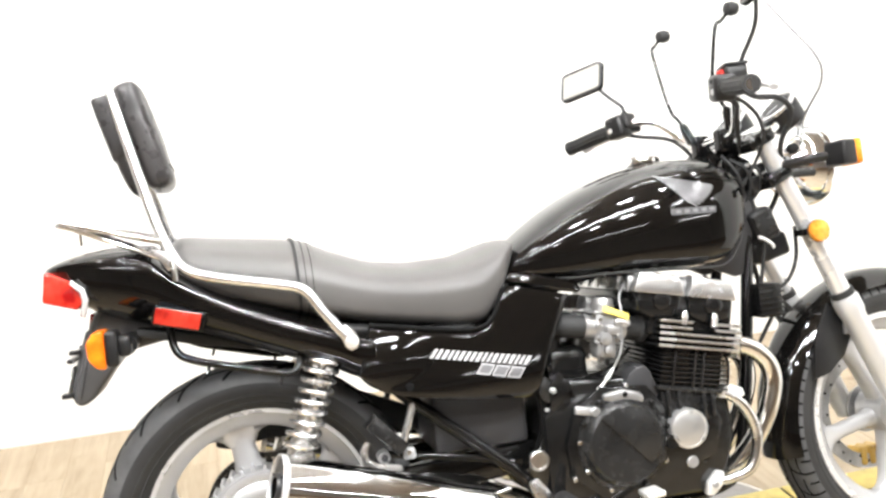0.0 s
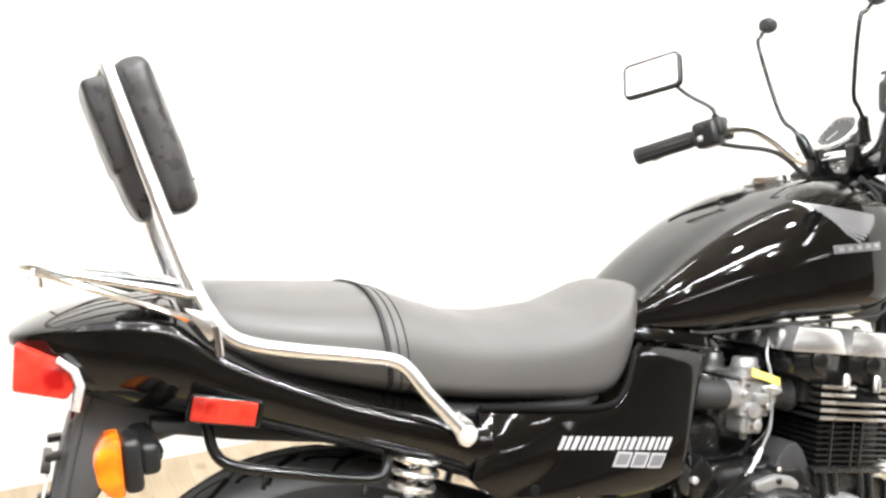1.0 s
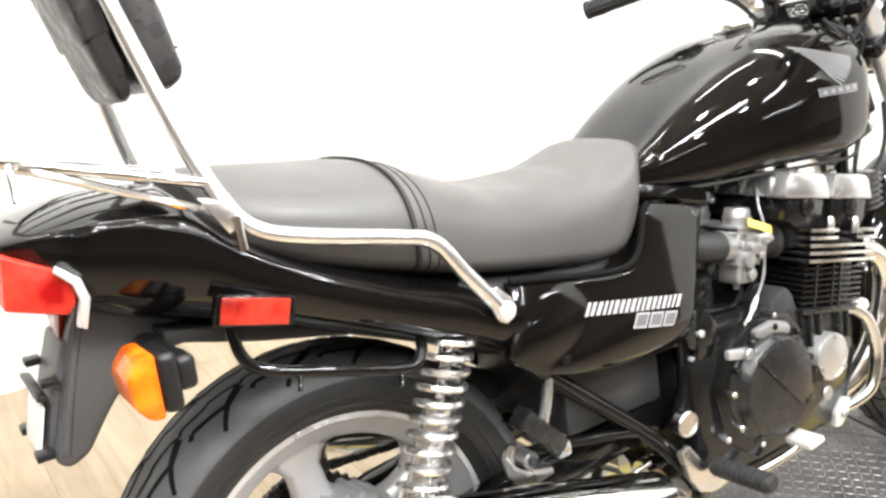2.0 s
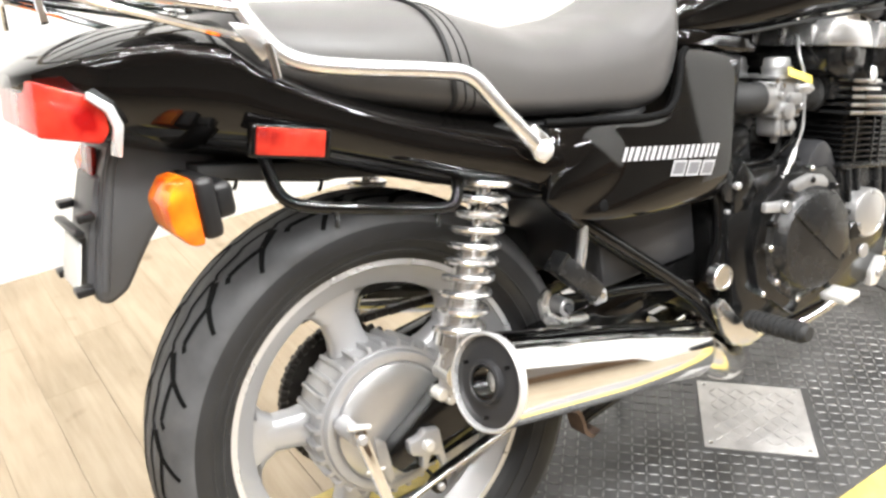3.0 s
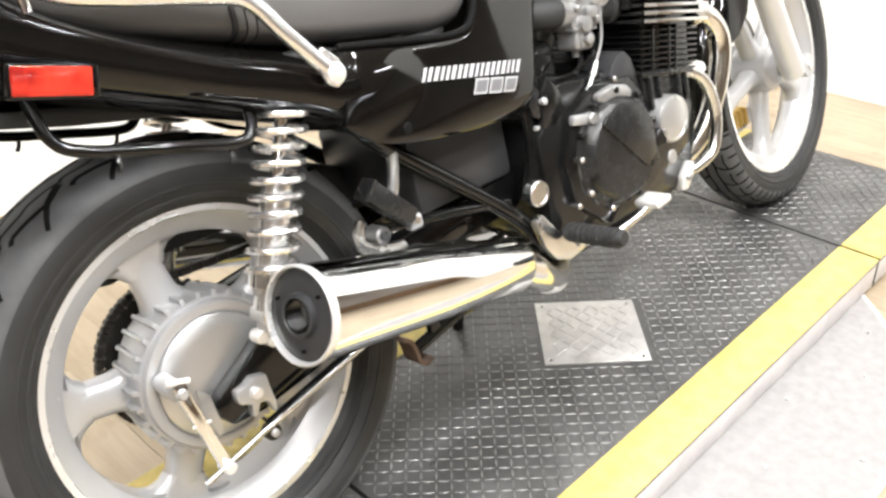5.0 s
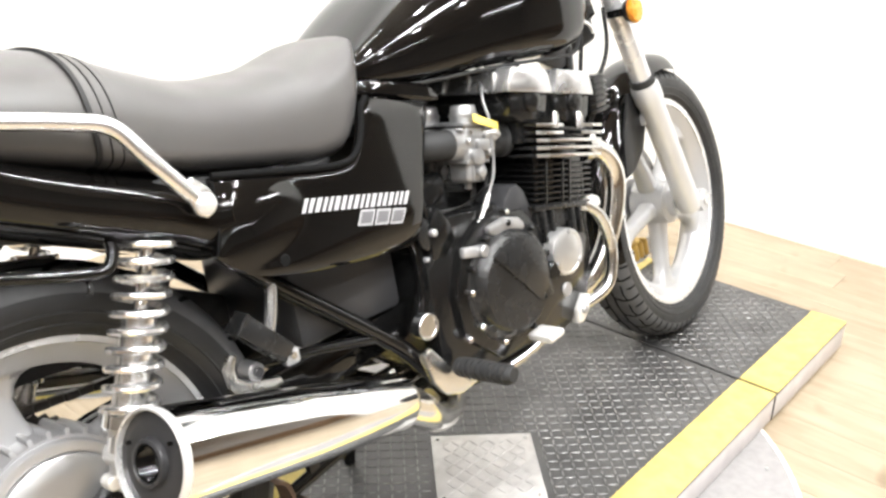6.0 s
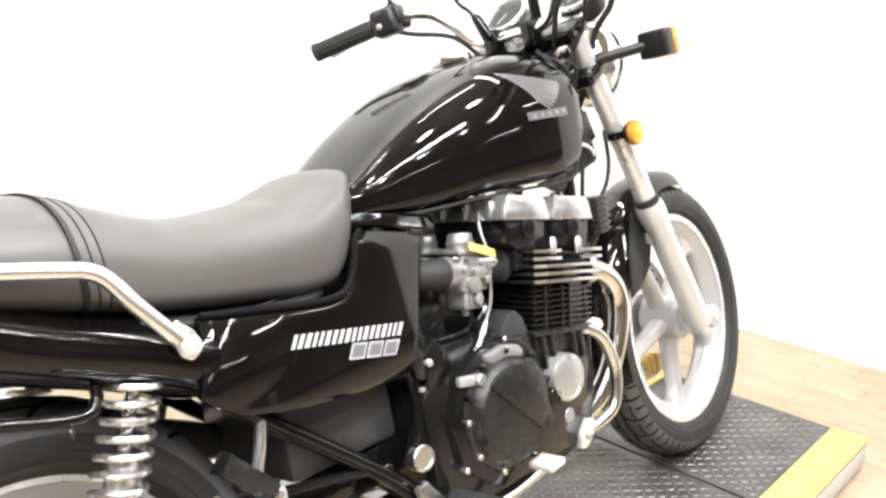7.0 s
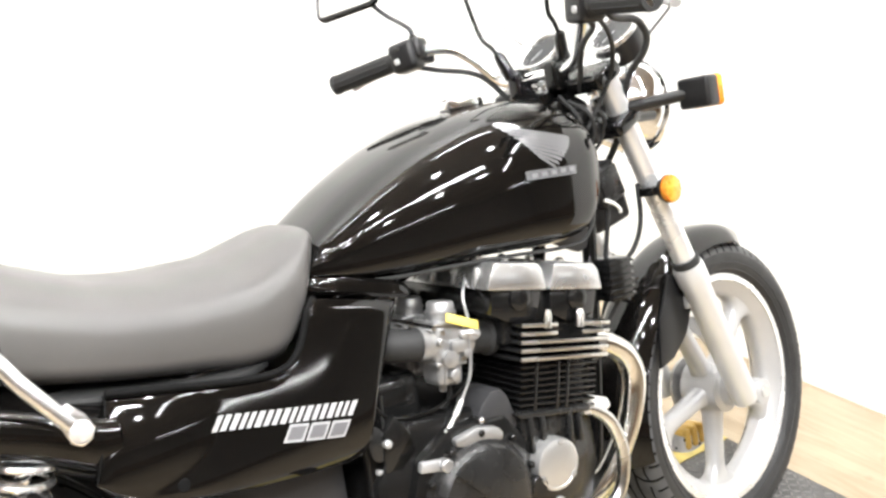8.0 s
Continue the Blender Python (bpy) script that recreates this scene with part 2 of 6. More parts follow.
def merge(bm, t):
    if bm is None:
        return t
    me = bpy.data.meshes.new("tmp")
    t.to_mesh(me)
    t.free()
    bm.from_mesh(me)
    bpy.data.meshes.remove(me)
    return bm


def prism(outline, y0, y1, bevel=0.003, bm=None, m=None, plane="xz", segs=2):
    """A flat outline pushed through from y0 to y1."""
    t = bmesh.new()
    put = (lambda a, b, h: (a, h, b)) if plane == "xz" else (lambda a, b, h: (a, b, h))
    lo = [t.verts.new(put(a, b, y0)) for a, b in outline]
    hi = [t.verts.new(put(a, b, y1)) for a, b in outline]
    n = len(outline)
    t.faces.new(lo)
    t.faces.new(hi[::-1])
    for i in range(n):
        t.faces.new((lo[i], hi[i], hi[(i + 1) % n], lo[(i + 1) % n]))
    bmesh.ops.recalc_face_normals(t, faces=t.faces)
    if bevel:
        bmesh.ops.bevel(t, geom=t.edges[:], offset=bevel, segments=segs, affect="EDGES", profile=0.5, clamp_overlap=True)
    if m is not None:
        bmesh.ops.transform(t, matrix=m, verts=t.verts)
    return merge(bm, t)


def spline(xs, ys):
    """A smooth function through the given stations."""
    xs, ys = np.array(xs, float), np.array(ys, float)
    d = np.diff(ys) / np.diff(xs)
    g = np.concatenate([[d[0]], np.where(d[:-1] * d[1:] > 0, 2 * d[:-1] * d[1:] / (d[:-1] + d[1:] + 1e-12), 0), [d[-1]]])

    def f(x):
        i = int(np.clip(np.searchsorted(xs, x) - 1, 0, len(xs) - 2))
        h = xs[i + 1] - xs[i]
        t = min(max((x - xs[i]) / h, 0), 1)
        return ((1 + 2 * t) * (1 - t) ** 2 * ys[i] + t * (1 - t) ** 2 * h * g[i] + t * t * (3 - 2 * t) * ys[i + 1] + t * t * (t - 1) * h * g[i + 1])
    return f


def hull(stations, steps=40, seg=40, up=2.4, low=3.0, bm=None, x_of=None):
    """A body lofted along x. Stations: x, half width, bottom, height of the widest line, top."""
    bm = bm or bmesh.new()
    xs = [s[0] for s in stations]
    fs = [spline(xs, [s[k] for s in stations]) for k in range(1, 5)]
    loops = []
    for i in range(steps + 1):
        x = xs[0] + (xs[-1] - xs[0]) * i / steps
        w, zb, zm, zt = [float(f(x)) for f in fs]
        lp = []
        for k in range(seg):
            a = 2 * math.pi * k / seg
            ca, sa = math.cos(a), math.sin(a)
            n = up if sa >= 0 else low
            y = w * math.copysign(abs(ca) ** (2 / n), ca)
            z = zm + ((zt - zm) if sa >= 0 else (zm - zb)) * math.copysign(abs(sa) ** (2 / n), sa)
            lp.append((x, y, z))
        loops.append(lp)
    return rings(bm, loops)


# ---- room ----
ROOM = pose(0.77, -0.0095, 0, 0, 0, 1.9)     # the room and the platform stand a little askew to the motorcycle


def slab(name, x0, x1, y0, y1, z0, z1, material, label, category):
    ob = part(name, box(x1 - x0, y1 - y0, z1 - z0, ((x0 + x1) / 2, (y0 + y1) / 2, (z0 + z1) / 2), 0), material, None, label, False)
    ob.matrix_world = ROOM
    return tagged(ob, label, category, kind="structure")


X0, X1, Y0, Y1 = BACK_X, WALL_X - 0.77, BACK_Y, WALL_Y + 0.01
XE = HALL_X
floor = slab("floor", X0, XE, Y0, Y1, FLOOR - 0.1, FLOOR - 0.002, M_JOINT, "pale oak plank floor of the showroom", "floor")
wall_back = slab("wall_north", X0 - 0.12, XE + 0.12, Y1, Y1 + 0.12, FLOOR - 0.1, CEIL, M_WALL, "plain white painted wall behind the motorcycle", "wall")
wall_front = slab("wall_east", X1, X1 + 0.12, PARTITION_Y, Y1, FLOOR - 0.1, PARTITION_Z, M_WALL, "plain white painted wall before the motorcycle", "wall")
# walls out of view, darkened so the motorcycle mirrors a dim hall
wall_hall = slab("wall_hall", XE, XE + 0.12, Y0, Y1, FLOOR - 0.1, CEIL, M_FARWALL, "unseen end wall, toned down to dim reflections, with added brown panels", "wall")
wall_near = slab("wall_south", X0 - 0.12, XE + 0.12, Y0 - 0.12, Y0, FLOOR - 0.1, CEIL, M_FARWALL, "unseen far wall, toned down to dim reflections, with added brown panels", "wall")
wall_rear = slab("wall_west", X0 - 0.12, X0, Y0, Y1, FLOOR - 0.1, CEIL, M_FARWALL, "unseen far wall, toned down to dim reflections, with added brown panels", "wall")
ceiling = slab("ceiling", X0 - 0.12, XE + 0.12, Y0 - 0.12, Y1 + 0.12, CEIL, CEIL + 0.1, M_CEIL, "plain tan painted ceiling", "ceiling")
# added brown panels, out of view, give the gloss paint brown reflections
PANEL_TOP = 1.0
for wall, x0, x1, y0, y1 in ((wall_hall, XE - 0.025, XE - 0.002, Y0, Y1), (wall_near, X0, XE, Y0 + 0.002, Y0 + 0.025), (wall_rear, X0 + 0.002, X0 + 0.025, Y0, Y1)):
    part("wainscot", box(x1 - x0, y1 - y0, PANEL_TOP - FLOOR, ((x0 + x1) / 2, (y0 + y1) / 2, (PANEL_TOP + FLOOR) / 2), 0.004), M_BROWNPANEL, wall, "added brown panel, unseen, mirrored as brown in the paint", False)

# ---- hanging lamps ----
def hanging_lamp(x, y, long, wide, label, turn=0, drop=0.62):
    o = thing("ceiling_light", label, "ceiling light", pose(x, y, CEIL, 0, 0, turn), "lamps hanging from the ceiling")
    part("housing", box(long + 0.04, wide + 0.05, 0.05, (0, 0, 0.030 - drop), 0.008), M_LAMPBODY, o)
    for k in (-0.4, 0.4):
        part("wire", tube([(k * long, 0, 0.054 - drop), (k * long, 0, 0.002)], 0.003, 6), M_LAMPBODY, o)


for lx, ly, long in TUBES:
    hanging_lamp(lx, ly, long, 0.05, "white strip lamp hanging on two wires")
# housings of the added wall-wash lamps
for lx, ly in NORTH_FILL_TUBES:
    hanging_lamp(lx, ly, 1.0, 0.06, "added strip lamp by the ceiling, brightening the north wall", 0, 0.15)
for lx, ly in EAST_FILL_TUBES:
    hanging_lamp(lx, ly, 1.0, 0.06, "added strip lamp brightening the east wall", 90)
# housings of the added hall lamps
for lx, ly in HALL_FILL_TUBES:
    hanging_lamp(lx, ly, 2.0, 0.06, "added unseen strip lamp brightening the far hall")
for lx, ly in SPOTS:
    hanging_lamp(lx, ly, 0.10, 0.10, "small white square spot lamp on wires")

# ---- turntable and platform ----
turntable = thing("turntable", "white speckled round turntable on the plank floor", "turntable", pose(0.80, 0.08, 0))
part("disc", lathe([(0.30, FLOOR), (0.668, FLOOR), (0.668, DISC), (0.30, DISC)], (0, 0, 0), "z", 96), M_DISC, turntable)
part("edge_ring", lathe([(0.6685, FLOOR), (0.678, FLOOR), (0.680, DISC - 0.003), (0.677, DISC + 0.0004), (0.6685, DISC + 0.0004)], (0, 0, 0), "z", 128, closed=True), M_SKIRT, turntable, "thin metal edge ring")

for a, r in ((-62, 0.60), (-75, 0.47), (-97, 0.52), (-110, 0.62), (-124, 0.55), (-48, 0.63), (-84, 0.63), (100, 0.55), (60, 0.6)):
    part("screw", lathe([(0.0045, DISC), (0.0045, DISC + 0.0012), (0.002, DISC + 0.0018)], (r * math.cos(radians(a)), r * math.sin(radians(a)), 0), "z", 10), M_CARB, turntable, "small dull screw head")

LIFT_Y0, LIFT_Y1, STRIPE = -0.3335, 0.291, 0.088
lift = thing("display_platform", "black tread plate platform with yellow painted edges", "platform", pose(0.77, -0.0095, 0, 0, 0, 2.1))


def panel(x0, x1):
    g = 0.0035
    b = part("panel", box(x1 - x0 - 2 * g, LIFT_Y1 - LIFT_Y0, 0.006, ((x0 + x1) / 2, (LIFT_Y0 + LIFT_Y1) / 2, -0.003), 0.0015), M_PLATE, lift)
    part("skirt", box(x1 - x0 - 2 * g - 0.002, LIFT_Y1 - LIFT_Y0 - 0.003, -DISC - 0.006, ((x0 + x1) / 2, (LIFT_Y0 + LIFT_Y1) / 2, (DISC - 0.006) / 2), 0.002), M_SKIRT, b, "pale painted steel skirt")
    for y0 in (LIFT_Y0, LIFT_Y1 - STRIPE):
        part("yellow_edge", box(x1 - x0 - 2 * g - 0.001, STRIPE, 0.003, ((x0 + x1) / 2, y0 + STRIPE / 2, 0.0009), 0.001), M_YELLOW, b, "yellow painted edge strip")
    return b


SEAMS = [-1.39, -0.60, 0.61, 1.045]
for sx0, sx1 in zip(SEAMS, SEAMS[1:]):
    panel(sx0, sx1)
# black strips stand for the shade inside the open panel gaps
for sx in SEAMS[1:-1]:
    part("joint_strip", box(0.0052, LIFT_Y1 - LIFT_Y0 - 0.002, -DISC - 0.003, (sx, (LIFT_Y0 + LIFT_Y1) / 2, (DISC - 0.003) / 2), 0), M_GROOVE, lift, "black strip for the shade in the open gap", False)


def lozenges(x0, x1, y0, y1, pitch, size, z, inside, turn=0.0):
    """Raised tread bars, alternating in direction."""
    v, f = [], []
    nx, ny = int((x1 - x0) / pitch) + 1, int((y1 - y0) / pitch) + 1
    for i in range(nx):
        for j in range(ny):
            cx, cy = x0 + (i + 0.5) * pitch, y0 + (j + 0.5) * pitch
            if not inside(cx, cy):
                continue
            a = radians(45 if (i + j) % 2 else -45) + turn
            ca, sa = math.cos(a), math.sin(a)
            k = len(v)
            for lx, ly, lz in ((-1, 0, 0), (0, -0.20, 0), (1, 0, 0), (0, 0.20, 0), (-0.80, 0, 0.8), (0, -0.05, 0.9), (0.80, 0, 0.8), (0, 0.05, 0.9)):
                px, py = lx * size, ly * size
                v.append((cx + px * ca - py * sa, cy + px * sa + py * ca, z + lz * 0.0016))
            f += [(k, k + 1, k + 5, k + 4), (k + 1, k + 2, k + 6, k + 5), (k + 2, k + 3, k + 7, k + 6), (k + 3, k, k + 4, k + 7), (k + 4, k + 5, k + 6, k + 7)]
    me = bpy.data.meshes.new("tread_relief")
    me.from_pydata(v, [], f)
    return me


PLATE_C, PLATE_S, PLATE_A = (0.760, -0.032), 0.1005, radians(47.5)
PLATE_L = lift.matrix_world.inverted() @ Vector((*PLATE_C, 0))


def on_square(x, y, grow=0.0):
    dx, dy = x - PLATE_L[0], y - PLATE_L[1]
    a = PLATE_A - radians(2.1)
    u = dx * math.cos(a) + dy * math.sin(a)
    w = -dx * math.sin(a) + dy * math.cos(a)
    return abs(u) < PLATE_S + grow and abs(w) < PLATE_S + grow


tread = part_mesh("tread_relief", lozenges(SEAMS[0] + 0.01, SEAMS[-1] - 0.01, LIFT_Y0 + STRIPE + 0.008, LIFT_Y1 - STRIPE - 0.008, 0.0176, 0.0106, 0.0,
                  lambda x, y: not on_square(x, y, 0.008) and all(abs(x - s) > 0.012 for s in SEAMS)), M_RELIEF, lift, smooth=False)
tagged(tread, kind="stuff")

square = thing("access_plate", "bare aluminium tread plate square screwed to the platform", "metal plate", pose(PLATE_C[0], PLATE_C[1], 0, 0, 0, math.degrees(PLATE_A)))
part("sheet", box(2 * PLATE_S, 2 * PLATE_S, 0.003, (0, 0, 0.0017), 0.0008), M_ALUPLATE, square)
part_mesh("tread_relief", lozenges(-PLATE_S, PLATE_S, -PLATE_S, PLATE_S, 0.0182, 0.0104, 0.0032, lambda x, y: abs(x) < 0.09 and abs(y) < 0.09), M_ALUPLATE, square, smooth=False)
for sx, sy in ((1, 1), (-1, -1), (1, -1), (-1, 1)):
    part("screw", lathe([(0.0045, 0.003), (0.0045, 0.0045), (0.002, 0.0058)], (0.088 * sx, 0.088 * sy, 0), "z", 12), M_ALU, square)

from mathutils import noise

# ---- motorcycle (x ahead, y to its left, z up, upright in its own frame) ----
BIKE = pose(0, 0, 0, -LEAN)
bike = thing("motorcycle", "gloss black standard motorcycle with chrome backrest leaning on its side stand", "motorcycle", BIKE)
RA, FA = Vector((0.0, 0, 0.312)), Vector((1.5, 0, 0.316))


def arc_pts(c, r, a0, a1, n, y=0.0):
    return [(c[0] + r * math.cos(radians(a0 + (a1 - a0) * k / n)), y, c[2] + r * math.sin(radians(a0 + (a1 - a0) * k / n))) for k in range(n + 1)]


def tyre_skin(r_tyre, r_rim, half):
    """The tyre's section, from crown to bead: side offset and radius against the share of the tread (1 is its edge)."""
    h = r_tyre - r_rim
    u = [0.0, 0.25, 0.5, 0.7, 0.87, 1.0, 1.15, 1.35, 1.55, 1.75]
    y = spline(u, [half * k for k in (0.0, 0.27, 0.54, 0.75, 0.91, 0.985, 1.0, 0.95, 0.84, 0.70)])
    r = spline(u, [r_tyre - h * k for k in (0.0, 0.014, 0.062, 0.145, 0.270, 0.41, 0.54, 0.73, 0.88, 0.97)])
    return y, r


def wheel(name, c, r_tyre, half, r_rim, rim_half, a0, hub_r, spoke_w, label, label_t):
    w = assembly(name, label)
    w.location = c
    fy, fr = tyre_skin(r_tyre, r_rim, half)
    side = [(float(fr(u)), float(fy(u))) for u in np.linspace(1.0, 1.75, 13)]
    crown = [(float(fr(abs(u))), math.copysign(float(fy(abs(u))), u)) for u in np.linspace(-1.0, 1.0, 33)]
    inner = [(r_rim - 0.012, half * 0.6), (r_rim + 0.03, 0.0), (r_rim - 0.012, -half * 0.6)]
    tyre = part("tyre", lathe(side + inner + [(r, -y) for r, y in side[::-1]] + [(r - 0.004, y * 0.97) for r, y in crown[1:-1]], (0, 0, 0), "y", 96, closed=True), M_RUBBER, w, label_t)
    part("tread", lathe([(r + 0.0002, y) for r, y in crown] + [(r - 0.003, y) for r, y in crown[::-1]], (0, 0, 0), "y", 128, closed=True), M_TREAD, w, "grey scuffed tread rubber")
    for s in (-1, 1):
        for u in (1.30, 1.52):
            r, y = float(fr(u)), float(fy(u))
            part("sidewall_rib", lathe([(r - 0.002, s * (y - 0.001)), (r - 0.0012, s * (y + 0.0012)), (r + 0.0012, s * (y + 0.0010)), (r + 0.002, s * (y - 0.001))], (0, 0, 0), "y", 96, closed=True), M_RUBBER, tyre)
    # rim: lip, well
    h = rim_half
    rp = [(r_rim, h), (r_rim + 0.001, h - 0.004), (r_rim - 0.012, h - 0.008), (r_rim - 0.030, h - 0.018), (r_rim - 0.036, 0), (r_rim - 0.030, -h + 0.018), (r_rim - 0.012, -h + 0.008), (r_rim + 0.001, -h + 0.004), (r_rim, -h),
          (r_rim - 0.010, -h - 0.001), (r_rim - 0.016, -h + 0.003), (r_rim - 0.036, -h + 0.016), (r_rim - 0.044, -h + 0.024), (r_rim - 0.046, 0), (r_rim - 0.044, h - 0.024), (r_rim - 0.036, h - 0.016), (r_rim - 0.016, h - 0.003), (r_rim - 0.010, h + 0.001)]
    rim = part("rim", lathe(rp, (0, 0, 0), "y", 96, closed=True), M_SILVER, w, "silver cast alloy rim")
    for s in (-1, 1):
        part("rim_lip", lathe([(r_rim - 0.001, s * (h + 0.0005)), (r_rim - 0.001, s * (h + 0.002)), (r_rim - 0.014, s * (h + 0.002)), (r_rim - 0.015, s * (h + 0.0005))], (0, 0, 0), "y", 96, closed=True), M_LIP, rim, "machined bright rim lip")
    # spokes
    for k in range(5):
        a = radians(a0 + 72 * k)
        loops = []
        for r, sw, sh in ((hub_r * 0.75, 1.25, 1.25), (hub_r + 0.006, 1.05, 1.1), (hub_r + 0.022, 0.90, 1.05), ((hub_r + r_rim) / 2, 0.84, 0.92), (r_rim - 0.078, 0.96, 0.9), (r_rim - 0.064, 1.22, 0.92), (r_rim - 0.054, 1.62, 0.95), (r_rim - 0.047, 2.2, 1.0), (r_rim - 0.042, 3.1, 1.05), (r_rim - 0.038, 3.6, 1.1)):
            lp = []
            for q in range(16):
                b = 2 * math.pi * q / 16
                u = spoke_w * sw * math.copysign(abs(math.cos(b)) ** 0.7, math.cos(b)) / r
                v = 0.020 * sh * math.copysign(abs(math.sin(b)) ** 0.7, math.sin(b))
                lp.append((r * math.cos(a + u), v, r * math.sin(a + u)))
            loops.append(lp)
        part("spoke", rings(bmesh.new(), loops), M_SILVER, w)
    return w, tyre


def tread_grooves(w, r_tyre, r_rim, half, count, blocks=False):
    """Dark moulded grooves in the tread: a zigzag, a slash and a hook at each pitch, both sides."""
    fy, fr = tyre_skin(r_tyre, r_rim, half)

    def at(u, ang, lift=0.0009):
        r, y = float(fr(abs(u))), math.copysign(float(fy(abs(u))), u)
        d = 0.02
        ty, tr = float(fy(abs(u) + d)) - float(fy(max(abs(u) - d, 0))), float(fr(abs(u) + d)) - float(fr(max(abs(u) - d, 0)))
        k = math.hypot(ty, tr)
        ny, nr = -tr / k * math.copysign(1, u), ty / k
        p = Vector(((r + lift * nr) * math.cos(ang), y + lift * ny, (r + lift * nr) * math.sin(ang)))
        return p, Vector((nr * math.cos(ang), ny, nr * math.sin(ang)))
    lines = ((((0.27, -0.02), (0.20, 0.03), (0.14, 0.42), (0.20, 0.56), (0.17, 0.90), (0.27, 0.98)), 0.0062, 0.0062), (((0.29, 0.0), (0.40, 0.14), (0.50, 0.28)), 0.0150, 0.0110), (((0.50, 0.28), (0.66, 0.41), (0.82, 0.54)), 0.0090, 0.0060),
             (((0.50, 0.30), (0.46, 0.60), (0.44, 0.84)), 0.0082, 0.0086), (((0.44, 0.84), (0.53, 0.92)), 0.0086, 0.0082))
    if blocks:
        lines = ((((0.16, 0.0), (0.20, 0.5), (0.16, 1.0)), 0.0046, 0.0046), (((0.20, 0.5), (0.45, 0.72), (0.70, 0.80), (0.98, 0.82)), 0.0046, 0.0056), (((0.58, 0.0), (0.55, 0.45), (0.62, 0.80)), 0.0034, 0.0034), (((0.72, 0.25), (0.98, 0.30)), 0.0050, 0.0050))
    bm = bmesh.new()
    step = 2 * math.pi / count
    for k in range(count):
        for s in (-1, 1):
            base = k * step + (0.5 * step if s > 0 else 0)
            for line, w0, w1 in lines:
                pts = []
                for (u0, t0), (u1, t1) in zip(line, line[1:]):
                    pts += [(u0 + (u1 - u0) * q / 5, t0 + (t1 - t0) * q / 5) for q in range(5)]
                pts.append(line[-1])
                vs = []
                for i, (u, t) in enumerate(pts):
                    a, b = pts[max(i - 1, 0)], pts[min(i + 1, len(pts) - 1)]
                    p, nrm = at(s * u, base + t * step)
                    along = at(s * b[0], base + b[1] * step)[0] - at(s * a[0], base + a[1] * step)[0]
                    side = along.cross(nrm).normalized() * (w0 + (w1 - w0) * i / (len(pts) - 1)) / 2
                    vs.append((bm.verts.new(p - side), bm.verts.new(p + side)))
                for a, b in zip(vs, vs[1:]):
                    bm.faces.new((a[0], a[1], b[1], b[0]))
    return part("tread_groove", bm, M_GROOVE, w, "dark moulded tread grooves")


rear_wheel, rear_tyre = wheel("rear_wheel", RA, 0.321, 0.084, 0.2365, 0.052, 28, 0.104, 0.030, "rear wheel with five silver cast spokes", "wide black road tyre")
tread_grooves(rear_wheel, 0.321, 0.2365, 0.084, 20)
front_wheel, front_tyre = wheel("front_wheel", FA, 0.3165, 0.055, 0.2425, 0.038, 47, 0.050, 0.019, "front wheel with five silver cast spokes", "black road tyre with block tread")
tread_grooves(front_wheel, 0.3165, 0.2425, 0.055, 34, True)

# rear hub: ribbed brake drum and back plate
hub = part("brake_drum", lathe([(0.050, 0.050), (0.094, 0.046), (0.105, 0.02), (0.110, -0.050), (0.107, -0.056), (0.050, -0.058)], (0, 0, 0), "y", 72), M_CAST, rear_wheel, "ribbed cast aluminium drum hub")
for k in range(30):
    a = radians(12 * k)
    loops = []
    for y, r0 in ((0.026, 0.108), (0.018, 0.1130), (-0.044, 0.1175), (-0.0535, 0.1150), (-0.056, 0.107)):
        loops.append([((r0 + dr) * math.cos(a) - t * math.sin(a), y, (r0 + dr) * math.sin(a) + t * math.cos(a)) for dr, t in ((-0.010, -0.0042), (-0.001, -0.0030), (0, -0.0018), (0, 0.0018), (-0.001, 0.0030), (-0.010, 0.0042))])
    part("cooling_rib", rings(bmesh.new(), loops), M_CAST, hub)
bplate = part("brake_plate", lathe([(0.103, -0.050), (0.1035, -0.062), (0.101, -0.066), (0.092, -0.0675), (0.0885, -0.0660), (0.0870, -0.0630), (0.050, -0.0630)], RA, "y", 96), M_CAST, bike, "cast brake back plate")
part("polished_disc", lathe([(0.0862, -0.0632), (0.0855, -0.0690), (0.082, -0.0715), (0.060, -0.0745), (0.030, -0.0765), (0.004, -0.0770)], RA, "y", 96), M_BRUSHED, bplate, "polished round inner plate")
lathe_m = lambda c, r, y0, y1, m=0.002: lathe([(r * 0.6, y0), (r, y0), (r, y1 + m), (r - m, y1), (r * 0.4, y1)], c, "y", 28)
arm = part("brake_arm", prism([(-0.086, 0.352), (-0.079, 0.361), (-0.068, 0.357), (-0.064, 0.322), (-0.058, 0.290), (-0.044, 0.222), (-0.047, 0.211), (-0.055, 0.210), (-0.061, 0.222), (-0.074, 0.288), (-0.083, 0.328)], -0.130, -0.121, 0.003), M_CHROME, bike, "polished brake lever arm")
part("cam_boss", lathe_m((-0.077, 0, 0.341), 0.013, -0.070, -0.120), M_CAST, arm)
part("cam_bolt", lathe_m((-0.077, 0, 0.341), 0.0075, -0.124, -0.135), M_CAST, arm)
part("pinch_bolt", tube([(-0.092, -0.126, 0.362), (-0.062, -0.126, 0.352)], 0.0045, 10), M_WORN, arm)
part("rod_clip", tube([(-0.078, -0.126, 0.290), (-0.052, -0.126, 0.287)], 0.0022, 8), M_WORN, arm)
part("wear_pointer", prism([(-0.054, 0.330), (-0.038, 0.314), (-0.034, 0.256), (-0.044, 0.253), (-0.054, 0.286)], -0.114, -0.109, 0.0015), M_CARB, arm)
